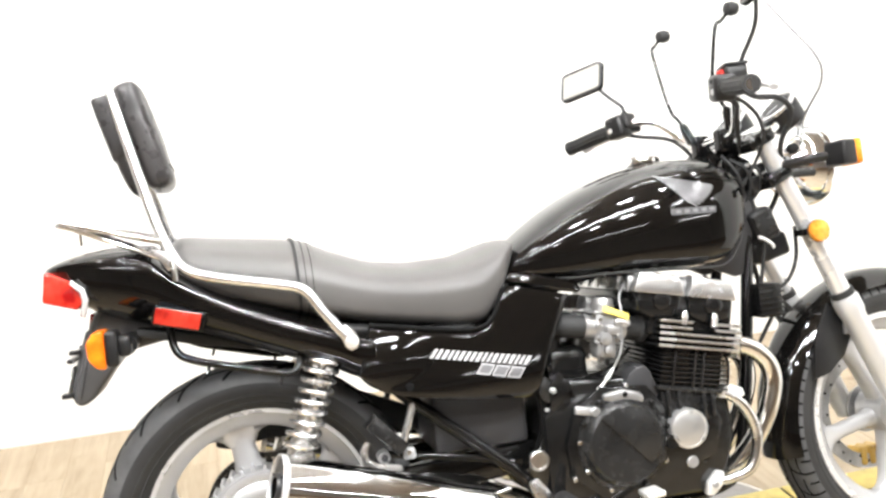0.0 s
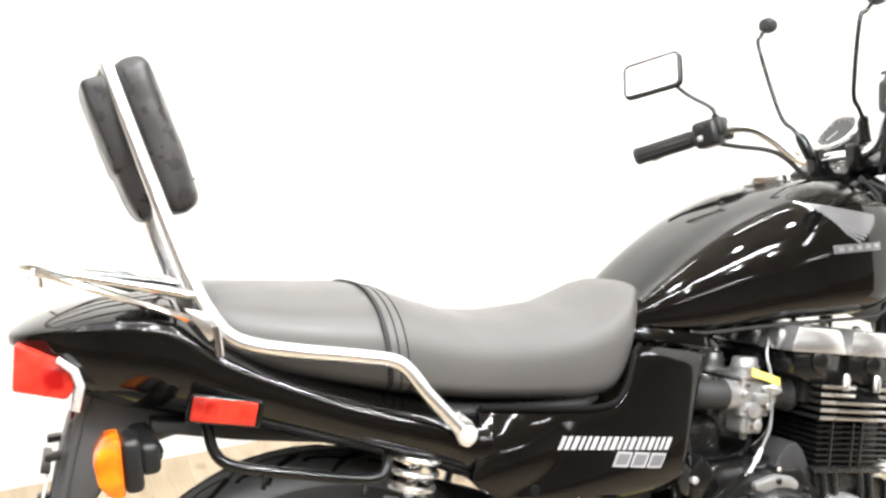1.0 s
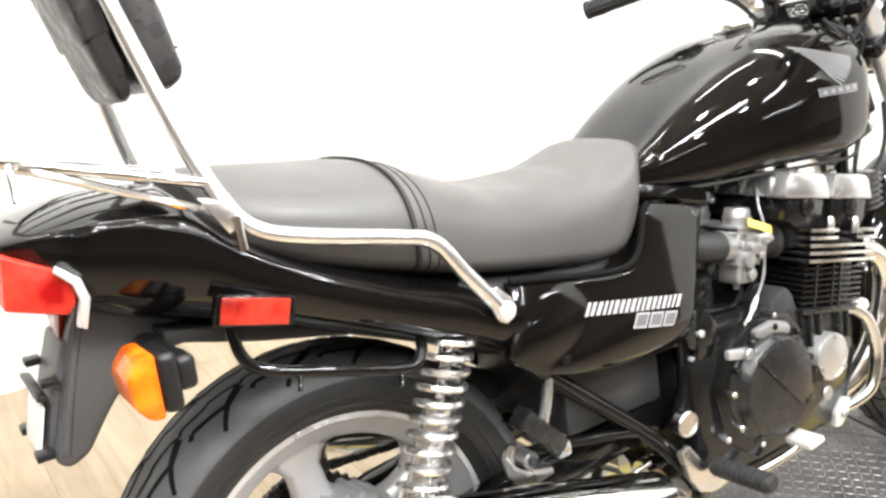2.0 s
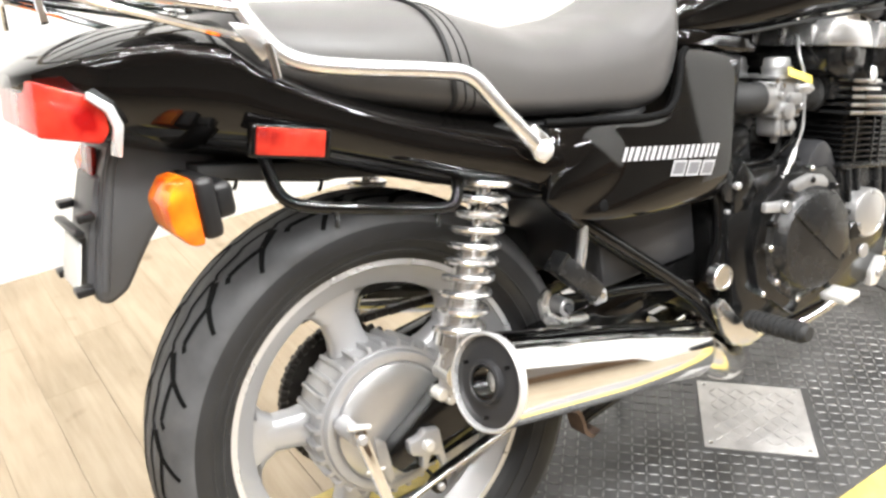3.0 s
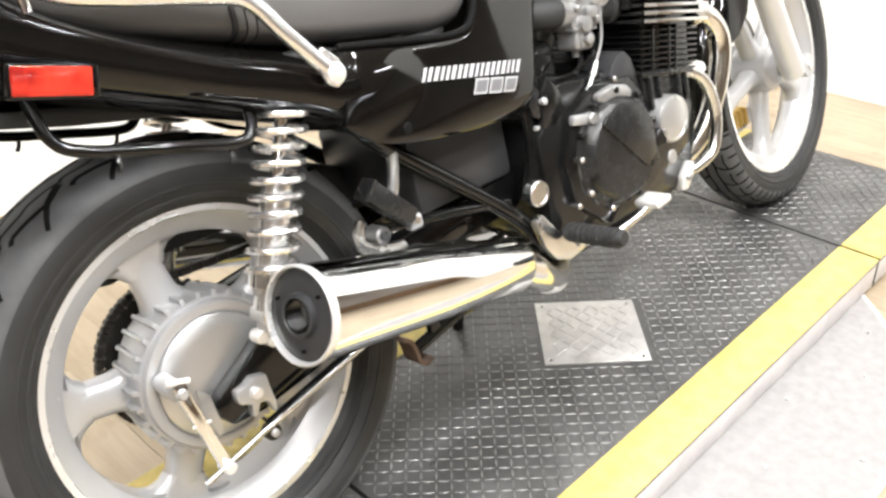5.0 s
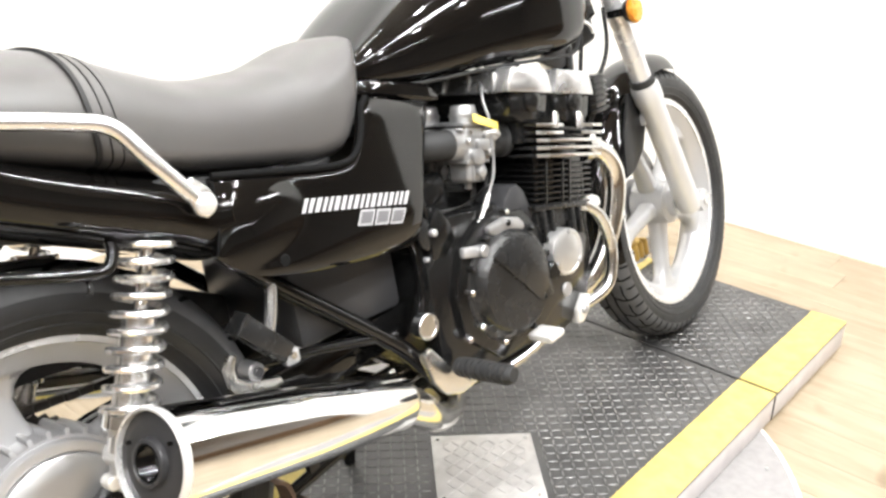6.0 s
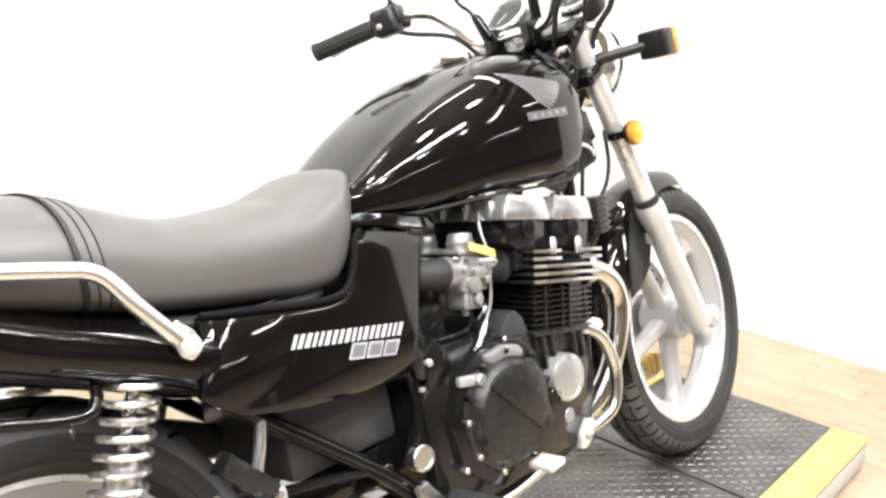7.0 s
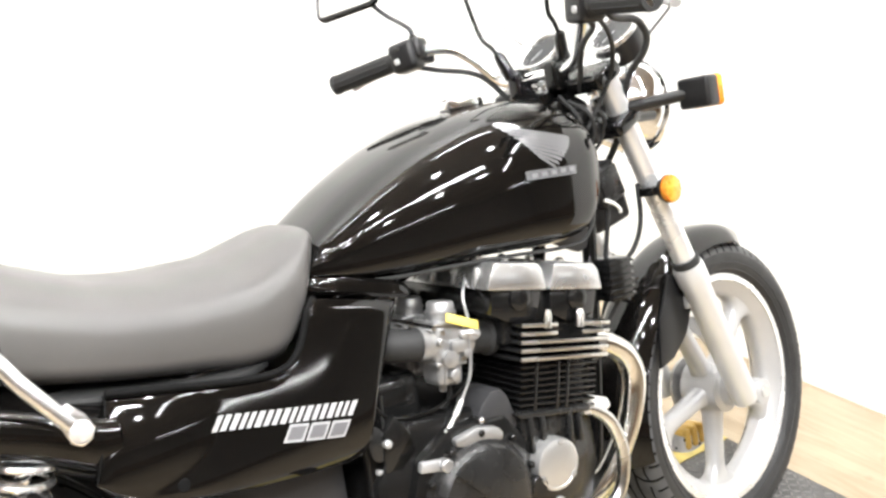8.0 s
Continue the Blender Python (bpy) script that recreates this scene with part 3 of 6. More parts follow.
part("rod_nut", lathe_m((-0.051, 0, 0.216), 0.0085, -0.112, -0.138), M_WORN, arm)
part("brake_rod", tube([(-0.085, -0.125, 0.208), (0.013, -0.125, 0.2325), (0.181, -0.128, 0.270), (0.50, -0.13, 0.318)], 0.0042, 10), M_ALU, bike)
part("rod_adjuster", lathe_m((0.026, 0, 0.222), 0.012, -0.108, -0.124), M_CHAIN, bike)
part("adjuster_core", lathe_m((0.026, 0, 0.222), 0.006, -0.118, -0.130), M_CAST, bike)
part("torque_rod", prism([(0.02, 0.222), (0.025, 0.238), (0.30, 0.300), (0.33, 0.292), (0.30, 0.280)], -0.118, -0.108, 0.003), M_SATIN, bike)
ARM = [(-0.030, 0.268), (-0.034, 0.288), (-0.020, 0.300), (0.030, 0.330), (0.060, 0.352), (0.12, 0.366), (0.30, 0.388), (0.57, 0.405), (0.57, 0.345), (0.30, 0.318), (0.12, 0.262), (0.03, 0.248), (-0.015, 0.250)]
swing = part("swingarm", prism(ARM, -0.106, -0.076, 0.006), M_SATIN, bike, "black box-section swingarm")
part("swingarm", prism(ARM, 0.085, 0.118, 0.006), M_SATIN, bike)
part("axle_adjuster", prism([(-0.008, 0.290), (-0.006, 0.301), (0.010, 0.303), (0.020, 0.310), (0.042, 0.304), (0.043, 0.276), (0.046, 0.250), (0.038, 0.246), (0.034, 0.266), (0.022, 0.270), (0.014, 0.254), (0.006, 0.256), (0.010, 0.273), (-0.006, 0.281)], -0.120, -0.104, 0.003), M_CAST, swing, "cast axle adjuster bracket")
part("adjuster_bolt", lathe_m((0.019, 0, 0.289), 0.0085, -0.118, -0.130), M_WORN, swing)
part("mount_bolt", lathe_m((0.030, 0, 0.377), 0.009, -0.150, -0.170), M_WORN, swing)
part("mount_bolt", lathe_m((0.043, 0, 0.364), 0.007, -0.150, -0.169), M_WORN, swing)
# chain and sprocket on the left
spr = []
for k in range(84):
    a = 2 * math.pi * k / 84
    rr = 0.102 if k % 2 else 0.109
    spr.append((RA.x + rr * math.cos(a), RA.z + rr * math.sin(a)))
part("sprocket", prism(spr, 0.066, 0.073, 0), M_CHAIN, bike, smooth=False)
ch = bmesh.new()
path = arc_pts(RA, 0.111, 80, 280, 44, 0.07) + [(0.02 + 0.55 * k / 26, 0.07, 0.203 + 0.11 * k / 26) for k in range(1, 27)] + arc_pts((0.585, 0, 0.352), 0.038, -70, 70, 8, 0.07) + [(0.57 - 0.55 * k / 26, 0.07, 0.390 + 0.031 * k / 26) for k in range(1, 27)]
for i, (a, b) in enumerate(zip(path, path[1:] + path[:1])):
    a, b = Vector(a), Vector(b)
    d = b - a
    ang = math.degrees(math.atan2(d.z, d.x))
    box(d.length * 1.05, 0.016 if i % 2 else 0.011, 0.012, (a + b) / 2, 0.002, pose(0, 0, 0, 0, -ang, 0), ch, 1)
part("chain", ch, M_CHAIN, bike, "dark oiled drive chain", False)

part("chain_guard", prism([(-0.085, 0.452), (-0.070, 0.520), (-0.02, 0.560), (0.08, 0.570), (0.20, 0.545), (0.32, 0.490), (0.42, 0.440), (0.42, 0.416), (0.30, 0.434), (0.16, 0.450), (0.03, 0.456), (-0.055, 0.444)], 0.062, 0.100, 0.006), M_GRIP, bike, "black chain guard")

# shock absorbers
for s in (-1, 1):
    sh = assembly("shock_absorber", "chrome sprung rear shock absorber")
    top, bot = Vector((0.162, s * 0.165, 0.680)), Vector((0.052, s * 0.160, 0.400))
    d = (top - bot)
    part("damper_body", tube([bot + d * 0.02, bot + d * 0.55], 0.021, 20), M_SPRING, sh)
    part("damper_rod", tube([bot + d * 0.5, top], 0.009, 14), M_CHROME, sh)
    part("spring_seat", tube([bot + d * 0.12, bot + d * 0.17], 0.031, 20), M_CHROME, sh)
    part("upper_mount", tube([top - d * 0.06, top + d * 0.03], 0.025, 20), M_SATIN, sh)
    part("lower_clevis", tube([bot + d * 0.14, bot + d * 0.05, bot - d * 0.03, bot - d * 0.10], [0.028, 0.018, 0.016, 0.013], 18, 4, flat=0.7), M_CAST, sh)
    part("lower_eye", lathe([(0.008, -0.018), (0.018, -0.018), (0.018, 0.018), (0.008, 0.018)], bot, "y", 20), M_ALU, sh)
    q = d.to_track_quat("Z", "Y")
    turns, coil = 11.0, []
    for k in range(int(turns * 18) + 1):
        t = k / (turns * 18)
        tt = 0.16 + 0.78 * (t ** 0.92)
        coil.append(bot + d * tt + q @ Vector((0.0305 * math.cos(t * turns * 2 * math.pi), 0.0305 * math.sin(t * turns * 2 * math.pi), 0)))
    part("coil_spring", tube(coil, 0.0048, 8), M_SPRING, sh, "bright plated coil spring")

# ---- bodywork ----
TANK = [(0.535, 0.090, 0.752, 0.766, 0.784), (0.60, 0.124, 0.740, 0.775, 0.832), (0.68, 0.154, 0.735, 0.785, 0.884), (0.78, 0.181, 0.735, 0.800, 0.932),
        (0.88, 0.196, 0.731, 0.812, 0.961), (0.96, 0.198, 0.726, 0.818, 0.970), (1.02, 0.190, 0.730, 0.826, 0.964), (1.065, 0.168, 0.772, 0.842, 0.948), (1.10, 0.120, 0.815, 0.860, 0.926), (1.118, 0.07, 0.845, 0.868, 0.905)]
tank = part("fuel_tank", hull(TANK, 60, 72, 2.7, 4.6), M_PAINT, bike, "gloss black fuel tank with silver wing marks")
for s in (-1, 1):
    rim = [(x, s * w * 0.88, z + 0.001) for x, w, z, _, _ in TANK[1:9]]
    part("tank_flange", tube(rim, 0.0030, 8, 6), M_GRIP, tank, "rolled lower edge of the tank")
part("filler_cap", lathe([(0.02, 0.962), (0.036, 0.962), (0.040, 0.972), (0.038, 0.980), (0.028, 0.984), (0.010, 0.985)], (0.925, 0, 0), "z", 40), M_CHROME, tank, "chrome filler cap")

SEAT = [(-0.130, 0.105, 0.842, 0.862, 0.888), (-0.105, 0.140, 0.805, 0.838, 0.903), (-0.05, 0.157, 0.776, 0.815, 0.897), (0.03, 0.168, 0.750, 0.792, 0.887), (0.09, 0.172, 0.732, 0.778, 0.880), (0.14, 0.173, 0.717, 0.765, 0.866),
        (0.20, 0.172, 0.702, 0.750, 0.840), (0.28, 0.168, 0.685, 0.732, 0.812), (0.36, 0.161, 0.671, 0.720, 0.803), (0.44, 0.156, 0.657, 0.716, 0.804), (0.475, 0.152, 0.658, 0.720, 0.811), (0.50, 0.146, 0.675, 0.733, 0.818), (0.52, 0.139, 0.704, 0.754, 0.823), (0.542, 0.125, 0.748, 0.786, 0.828), (0.565, 0.098, 0.795, 0.812, 0.830)]
seat = part("seat", hull(SEAT, 60, 56, 2.6, 4.0), M_SEAT, bike, "stepped black vinyl dual seat with cross strap")
part("seat_pan", hull([(-0.02, 0.120, 0.760, 0.770, 0.780), (0.10, 0.160, 0.708, 0.716, 0.724), (0.22, 0.170, 0.676, 0.686, 0.696), (0.32, 0.164, 0.660, 0.670, 0.680), (0.42, 0.150, 0.650, 0.660, 0.672), (0.46, 0.130, 0.655, 0.665, 0.675)], 24, 32, 4, 4), M_GRIP, seat, "black rubber seat base")


def seat_band(x0, x1, grow):
    s = [st for st in SEAT]
    fs = [spline([a[0] for a in s], [a[k] for a in s]) for k in range(1, 5)]
    st = [(x, fs[0](x) + grow, fs[1](x), fs[2](x), fs[3](x) + grow) for x in np.linspace(x0, x1, 6)]
    return hull(st, 5, 56, 2.6, 4.0)


part("seat_strap", seat_band(0.116, 0.150, 0.0022), M_SEAT, seat, "stitched vinyl cross strap")
part("piping", seat_band(0.109, 0.1145, 0.0045), M_GRIP, seat, "black piping")
part("stitch_seam", seat_band(0.126, 0.1275, 0.0030), M_GROOVE, seat)
part("stitch_seam", seat_band(0.139, 0.1405, 0.0030), M_GROOVE, seat)

TAIL = [(-0.358, 0.070, 0.850, 0.862, 0.868), (-0.340, 0.104, 0.838, 0.864, 0.877), (-0.30, 0.138, 0.790, 0.866, 0.889), (-0.24, 0.160, 0.757, 0.866, 0.896), (-0.165, 0.176, 0.733, 0.846, 0.894), (-0.115, 0.181, 0.718, 0.808, 0.850),
        (-0.04, 0.187, 0.690, 0.766, 0.800), (0.06, 0.195, 0.651, 0.716, 0.760), (0.16, 0.204, 0.611, 0.678, 0.722), (0.236, 0.209, 0.580, 0.650, 0.695), (0.245, 0.205, 0.582, 0.652, 0.690), (0.250, 0.190, 0.590, 0.646, 0.682)]
tail = part("tail_cowl", hull(TAIL, 60, 72, 2.1, 3.6), M_PAINT, bike, "gloss black tail cowl")


COVER_TOP = [(0.236, 0.690), (0.30, 0.679), (0.37, 0.666), (0.43, 0.657), (0.467, 0.659), (0.490, 0.675), (0.506, 0.700), (0.518, 0.724), (0.532, 0.734), (0.57, 0.727), (0.62, 0.714), (0.667, 0.702)]
COVER_BOT = [(0.204, 0.600), (0.222, 0.580), (0.250, 0.563), (0.30, 0.547), (0.36, 0.534), (0.43, 0.522), (0.50, 0.513), (0.545, 0.508), (0.566, 0.512), (0.577, 0.528)]
COVER_END = [(0.577, 0.528), (0.587, 0.556), (0.601, 0.586), (0.616, 0.614), (0.632, 0.642), (0.650, 0.672), (0.667, 0.702)]
COVER_Y = spline([0.20, 0.26, 0.34, 0.44, 0.55, 0.62, 0.672], [0.2065, 0.2065, 0.2025, 0.1920, 0.1770, 0.1630, 0.1490])
COVER_TUCK = spline([0.20, 0.30, 0.40, 0.48, 0.53, 0.60, 0.67], [0.034, 0.033, 0.034, 0.034, 0.032, 0.028, 0.022])


def cover_surf(x, z):
    """Distance of the side cover's face from the middle plane: bulged behind, tucked in under the seat and at the foot."""
    q = ((x - 0.215) / 0.150) ** 2 + ((z - 0.630) / 0.064) ** 2
    nose = 0.014 * (1 - q) ** 1.15 if q < 1 else 0.0
    rise = max(0.0, z - 0.560) / 0.171
    foot = max(0.0, 0.560 - z) / 0.050
    return float(COVER_Y(x)) + nose - float(COVER_TUCK(x)) * rise ** 1.2 - 0.009 * min(foot, 1.3) ** 2


def along(pts, n):
    """n + 1 points evenly spaced on a smooth curve through (x, z) pairs."""
    c = curve3([(x, 0, z) for x, z in pts], 8)
    d = np.concatenate([[0], np.cumsum([(q - p).length for p, q in zip(c, c[1:])])])
    s = np.linspace(0, d[-1], n + 1)
    return list(zip(np.interp(s, d, [q.x for q in c]), np.interp(s, d, [q.z for q in c])))


def side_cover(s):
    nx, nz = 72, 30
    top, bot, end = along(COVER_TOP, nx), along(COVER_BOT, nx), along(COVER_END, nz)
    rear = along([COVER_BOT[0], (0.221, 0.646), COVER_TOP[0]], nz)
    bm = bmesh.new()
    grid = []
    for i in range(nx + 1):
        u = i / nx
        col = []
        for j in range(nz + 1):
            v = j / nz
            x, z = [(1 - v) * bot[i][k] + v * top[i][k] + (1 - u) * rear[j][k] + u * end[j][k]
                    - (1 - u) * (1 - v) * bot[0][k] - u * (1 - v) * bot[-1][k] - (1 - u) * v * top[0][k] - u * v * top[-1][k] for k in (0, 1)]
            edge = min(i, nx - i, j, nz - j)
            y = cover_surf(x, z) - (0.0035, 0.0012, 0.0003)[edge] if edge < 3 else cover_surf(x, z)
            col.append((bm.verts.new((x, s * y, z)), bm.verts.new((x, s * (y - 0.012), z))))
        grid.append(col)
    for i in range(nx):
        for j in range(nz):
            for w in (0, 1):
                bm.faces.new((grid[i][j][w], grid[i + 1][j][w], grid[i + 1][j + 1][w], grid[i][j + 1][w]))
        for j in (0, nz):
            bm.faces.new((grid[i][j][0], grid[i + 1][j][0], grid[i + 1][j][1], grid[i][j][1]))
    for j in range(nz):
        for i in (0, nx):
            bm.faces.new((grid[i][j][0], grid[i][j + 1][0], grid[i][j + 1][1], grid[i][j][1]))
    cover = part("side_cover", bm, M_PAINT, bike, "gloss black side cover with silver marks")
    part("cover_seam", tube([(x, s * (cover_surf(x, z) - 0.0015), z) for x, z in rear[1:-1]], 0.0014, 6), M_GROOVE, cover)
    # rubber edge of the seat, lying in the cover's upper rim
    welt = [(x, s * (cover_surf(x, z) - 0.001), z + 0.003) for x, z in along(COVER_TOP[:9], 40)]
    part("seat_welt", tube(welt, 0.0048, 10), M_GROOVE, seat, "black rubber edge of the seat")
    return cover


TANK_F = [spline([a[0] for a in TANK], [a[k] for a in TANK]) for k in range(1, 5)]


def tank_surf(x, z):
    w, zb, zm, zt = [float(f(x)) for f in TANK_F]
    n, q = (2.7, (z - zm) / (zt - zm)) if z > zm else (4.6, (zm - z) / (zm - zb))
    return w * max(0.0, 1 - min(abs(q), 1) ** n) ** (1 / n)


def decal(corners, surf, off, bm, s=-1, n=5):
    """A thin mark with four corners (x, z) laid on a curved side."""
    rows = []
    for i in range(n + 1):
        row = []
        for j in range(n + 1):
            u, v = i / n, j / n
            (ax, az), (bx, bz), (cx, cz), (dx, dz) = corners
            x = (1 - v) * ((1 - u) * ax + u * bx) + v * ((1 - u) * dx + u * cx)
            z = (1 - v) * ((1 - u) * az + u * bz) + v * ((1 - u) * dz + u * cz)
            row.append(bm.verts.new((x, s * (surf(x, z) + off), z)))
        rows.append(row)
    for i in range(n):
        for j in range(n):
            bm.faces.new((rows[i][j], rows[i + 1][j], rows[i + 1][j + 1], rows[i][j + 1]))
    return bm


cover_r = side_cover(-1)
cover_l = side_cover(1)

for s in (-1, 1):
    # model mark: nine slanted notched blocks over three outlined blocks
    cover = cover_r if s < 0 else cover_l
    for k in range(9):
        x0, w = 0.3452 + 0.02290 * k, 0.0190
        z0, h, lean, fall = 0.6160 - 0.00472 * k, 0.0163, 0.0140, -0.0039

        def at(u, v):
            return (x0 + w * u + lean * v, z0 + fall * u + h * v)
        b = bmesh.new()
        wide = (0.40, 0.46, 0.34)[k % 3]
        decal([at(0, 0), at(wide, 0), at(wide, 1), at(0, 1)], cover_surf, 0.0012, b, s, 4)
        decal([at(wide + 0.20, 0), at(1, 0), at(1, 1), at(wide + 0.20, 1)], cover_surf, 0.0012, b, s, 4)
        part("mark_block", b, M_STRIPE, cover, "silver slanted block")
    for k in range(3):
        x, z = 0.4366 + 0.0318 * k, 0.5725 - 0.0077 * k
        q = [(x, z), (x + 0.0285, z - 0.0069), (x + 0.0435, z + 0.0125), (x + 0.0150, z + 0.0194)]
        part("mark_outline", decal(q, cover_surf, 0.0012, bmesh.new(), s), M_STRIPE, cover, "silver outlined block")
        cx, cz = sum(a for a, _ in q) / 4, sum(b for _, b in q) / 4
        part("mark_fill", decal([(cx + (a - cx) * 0.76, cz + (b - cz) * 0.72) for a, b in q], cover_surf, 0.0016, bmesh.new(), s), M_GREYDEC, cover)
    part("rubber_plug", lathe([(0.001, s * 0.2060), (0.007, s * 0.2055), (0.0095, s * 0.2030), (0.0095, s * 0.190), (0.001, s * 0.190)], (0.300, 0, 0.566), "y", 20), M_GROOVE, cover_r if s < 0 else cover_l, "black rubber plug")
    # tank mark: a fan of slivers over a bar
    for k in range(9):
        t = k / 8
        a = (0.875 + 0.042 * t, 0.930 - 0.052 * t)
        b = (0.992 - 0.046 * t ** 1.4, 0.897 - 0.040 * t)
        h0, h1 = 0.0020, 0.0034
        part("wing_sliver", decal([(a[0], a[1] - h0), (b[0], b[1] - h1), (b[0], b[1] + h1), (a[0], a[1] + h0)], tank_surf, 0.0013, bmesh.new(), s, 8), M_DECAL, tank, "grey silver sliver")
    part("wing_bar", decal([(0.886, 0.844), (0.988, 0.841), (0.990, 0.855), (0.886, 0.858)], tank_surf, 0.0013, bmesh.new(), s, 8), M_DECAL, tank, "grey silver bar")
    for k in range(5):
        x = 0.897 + 0.019 * k
        part("bar_mark", decal([(x, 0.8465), (x + 0.011, 0.8462), (x + 0.011, 0.853), (x, 0.8533)], tank_surf, 0.0018, bmesh.new(), s), M_GREYDEC, tank)
# tail lamp, rear reflectors
lampb = part("tail_lamp", prism([(-0.348, 0.860), (-0.296, 0.834), (-0.284, 0.822), (-0.286, 0.796), (-0.296, 0.784), (-0.356, 0.804)], -0.141, 0.141, 0.004), M_RED, bike, "wide red tail lamp lens")
for s in (-1, 1):
    part("chrome_trim", prism([(-0.300, 0.840), (-0.279, 0.822), (-0.2735, 0.800), (-0.283, 0.768), (-0.292, 0.772), (-0.284, 0.800), (-0.288, 0.817), (-0.304, 0.834)], s * 0.141, s * 0.151, 0.001), M_LIP, lampb, "thin chrome trim")
for s in (-1, 1):
    rf = assembly("side_reflector", "red rectangular side reflector in black frame")
    rf.matrix_basis = pose(-0.114, s * 0.186, 0.749, 0, 15.5, s * -4)
    part("frame", box(0.096, 0.018, 0.037, (0, 0, 0), 0.005, segs=3), M_PAINT, rf)
    part("lens", box(0.082, 0.006, 0.030, (-0.003, s * 0.010, 0), 0.002), M_REFLECT, rf, "red reflector lens")

# grab rail and backrest
sissy = assembly("backrest", "chrome backrest bar with black leather pad and tool bag")
hoop = []
for s in (-1, 1):
    side = [(0.190, s * 0.222, 0.676), (0.150, s * 0.215, 0.730), (0.118, s * 0.205, 0.776), (0.070, s * 0.198, 0.792), (-0.02, s * 0.187, 0.812), (-0.085, s * 0.176, 0.832), (-0.115, s * 0.165, 0.865), (-0.140, s * 0.145, 0.93), (-0.170, s * 0.115, 1.05), (-0.200, s * 0.088, 1.175)]
    hoop.append(side)
full = hoop[0] + [(-0.207, -0.070, 1.212), (-0.209, -0.035, 1.225), (-0.209, 0.035, 1.225), (-0.207, 0.070, 1.212)] + hoop[1][::-1]
part("hoop_bar", tube(full, 0.0102, 16, 5), M_SPRING, sissy, "bent chrome tube")
for s in (-1, 1):
    part("bar_end", prism([(0.170, 0.694), (0.186, 0.706), (0.204, 0.688), (0.211, 0.672), (0.206, 0.658), (0.194, 0.653), (0.183, 0.660)], s * 0.219, s * 0.228, 0.003), M_SPRING, sissy, "flattened chrome bar end")
    part("bolt", lathe([(0.004, s * 0.226), (0.013, s * 0.226), (0.013, s * 0.231), (0.008, s * 0.236), (0.002, s * 0.237)], (0.195, 0, 0.671), "y", 20), M_LIP, sissy, "bright dome bolt")
    part("bracket", prism([(-0.152, 0.884), (-0.118, 0.872), (-0.108, 0.846), (-0.124, 0.838)], s * 0.178, s * 0.182, 0.001), M_SPRING, sissy)
    part("bracket_pin", tube([(-0.114, s * 0.184, 0.856), (-0.113, s * 0.186, 0.818)], 0.0055, 10), M_CHROME, sissy)
PADM = pose(-0.166, 0, 1.105, 0, -14, 0)
def soft_block(stations, amp, scale, seed, n=4.0, seg=40, steps=34):
    """A stuffed leather shape: stations (height, centre x, half depth, half width), skinned and creased."""
    fs = [spline([s[0] for s in stations], [s[k] for s in stations]) for k in (1, 2, 3)]
    z0, z1 = stations[0][0], stations[-1][0]
    loops = []
    for i in range(steps + 1):
        z = z0 + (z1 - z0) * (0.5 - 0.5 * math.cos(math.pi * i / steps))
        cx, dx, wy = [float(f(z)) for f in fs]
        lp = []
        for k in range(seg):
            a = 2 * math.pi * k / seg
            ca, sa = math.cos(a), math.sin(a)
            p = Vector((cx + dx * math.copysign(abs(ca) ** (2 / n), ca), wy * math.copysign(abs(sa) ** (2 / n), sa), z))
            crease = noise.noise(Vector((p.x * scale, p.y * scale, p.z * scale * 0.45 + seed))) + 0.6 * abs(noise.noise(Vector((p.y * scale * 1.7, p.z * scale * 0.8, p.x * scale + 3 * seed))))
            out = Vector((p.x - cx, p.y * 0.4, 0))
            lp.append(PADM @ (p + out.normalized() * amp * crease))
        loops.append(lp)
    return rings(bmesh.new(), loops)


pad = part("pad", soft_block([(-0.110, 0.014, 0.006, 0.070), (-0.104, 0.014, 0.020, 0.085), (-0.088, 0.014, 0.027, 0.092), (0.0, 0.014, 0.029, 0.093), (0.090, 0.014, 0.027, 0.091), (0.104, 0.014, 0.020, 0.085), (0.108, 0.014, 0.008, 0.072)], 0.0035, 26, 1.0), M_BAG, sissy, "black padded leather backrest cushion")
part("seam", tube([PADM @ Vector((0.0425, y, -0.070)) for y in (-0.070, -0.03, 0.03, 0.070)], 0.0015, 6), M_GROOVE, pad)
bag = part("tool_bag", soft_block([(-0.106, -0.033, 0.004, 0.050), (-0.100, -0.034, 0.010, 0.066), (-0.076, -0.035, 0.014, 0.078), (-0.01, -0.037, 0.016, 0.086), (0.045, -0.038, 0.018, 0.087), (0.070, -0.038, 0.018, 0.084), (0.078, -0.037, 0.012, 0.078)], 0.0050, 34, 5.0, 4.5), M_BAG, sissy, "wrinkled black leather pouch behind the cushion")
part("flap", soft_block([(-0.034, -0.0370, 0.0160, 0.070), (-0.028, -0.0372, 0.0172, 0.086), (0.010, -0.0375, 0.0182, 0.0895), (0.050, -0.0375, 0.0190, 0.0905), (0.084, -0.0370, 0.0198, 0.0895), (0.091, -0.0365, 0.0190, 0.0885), (0.093, -0.0360, 0.0165, 0.0865)], 0.0040, 30, 5.0, 7.0), M_BAG, bag, "leather flap folded over the pouch")
rack = assembly("luggage_rack", "small chrome tube luggage rack over the tail")
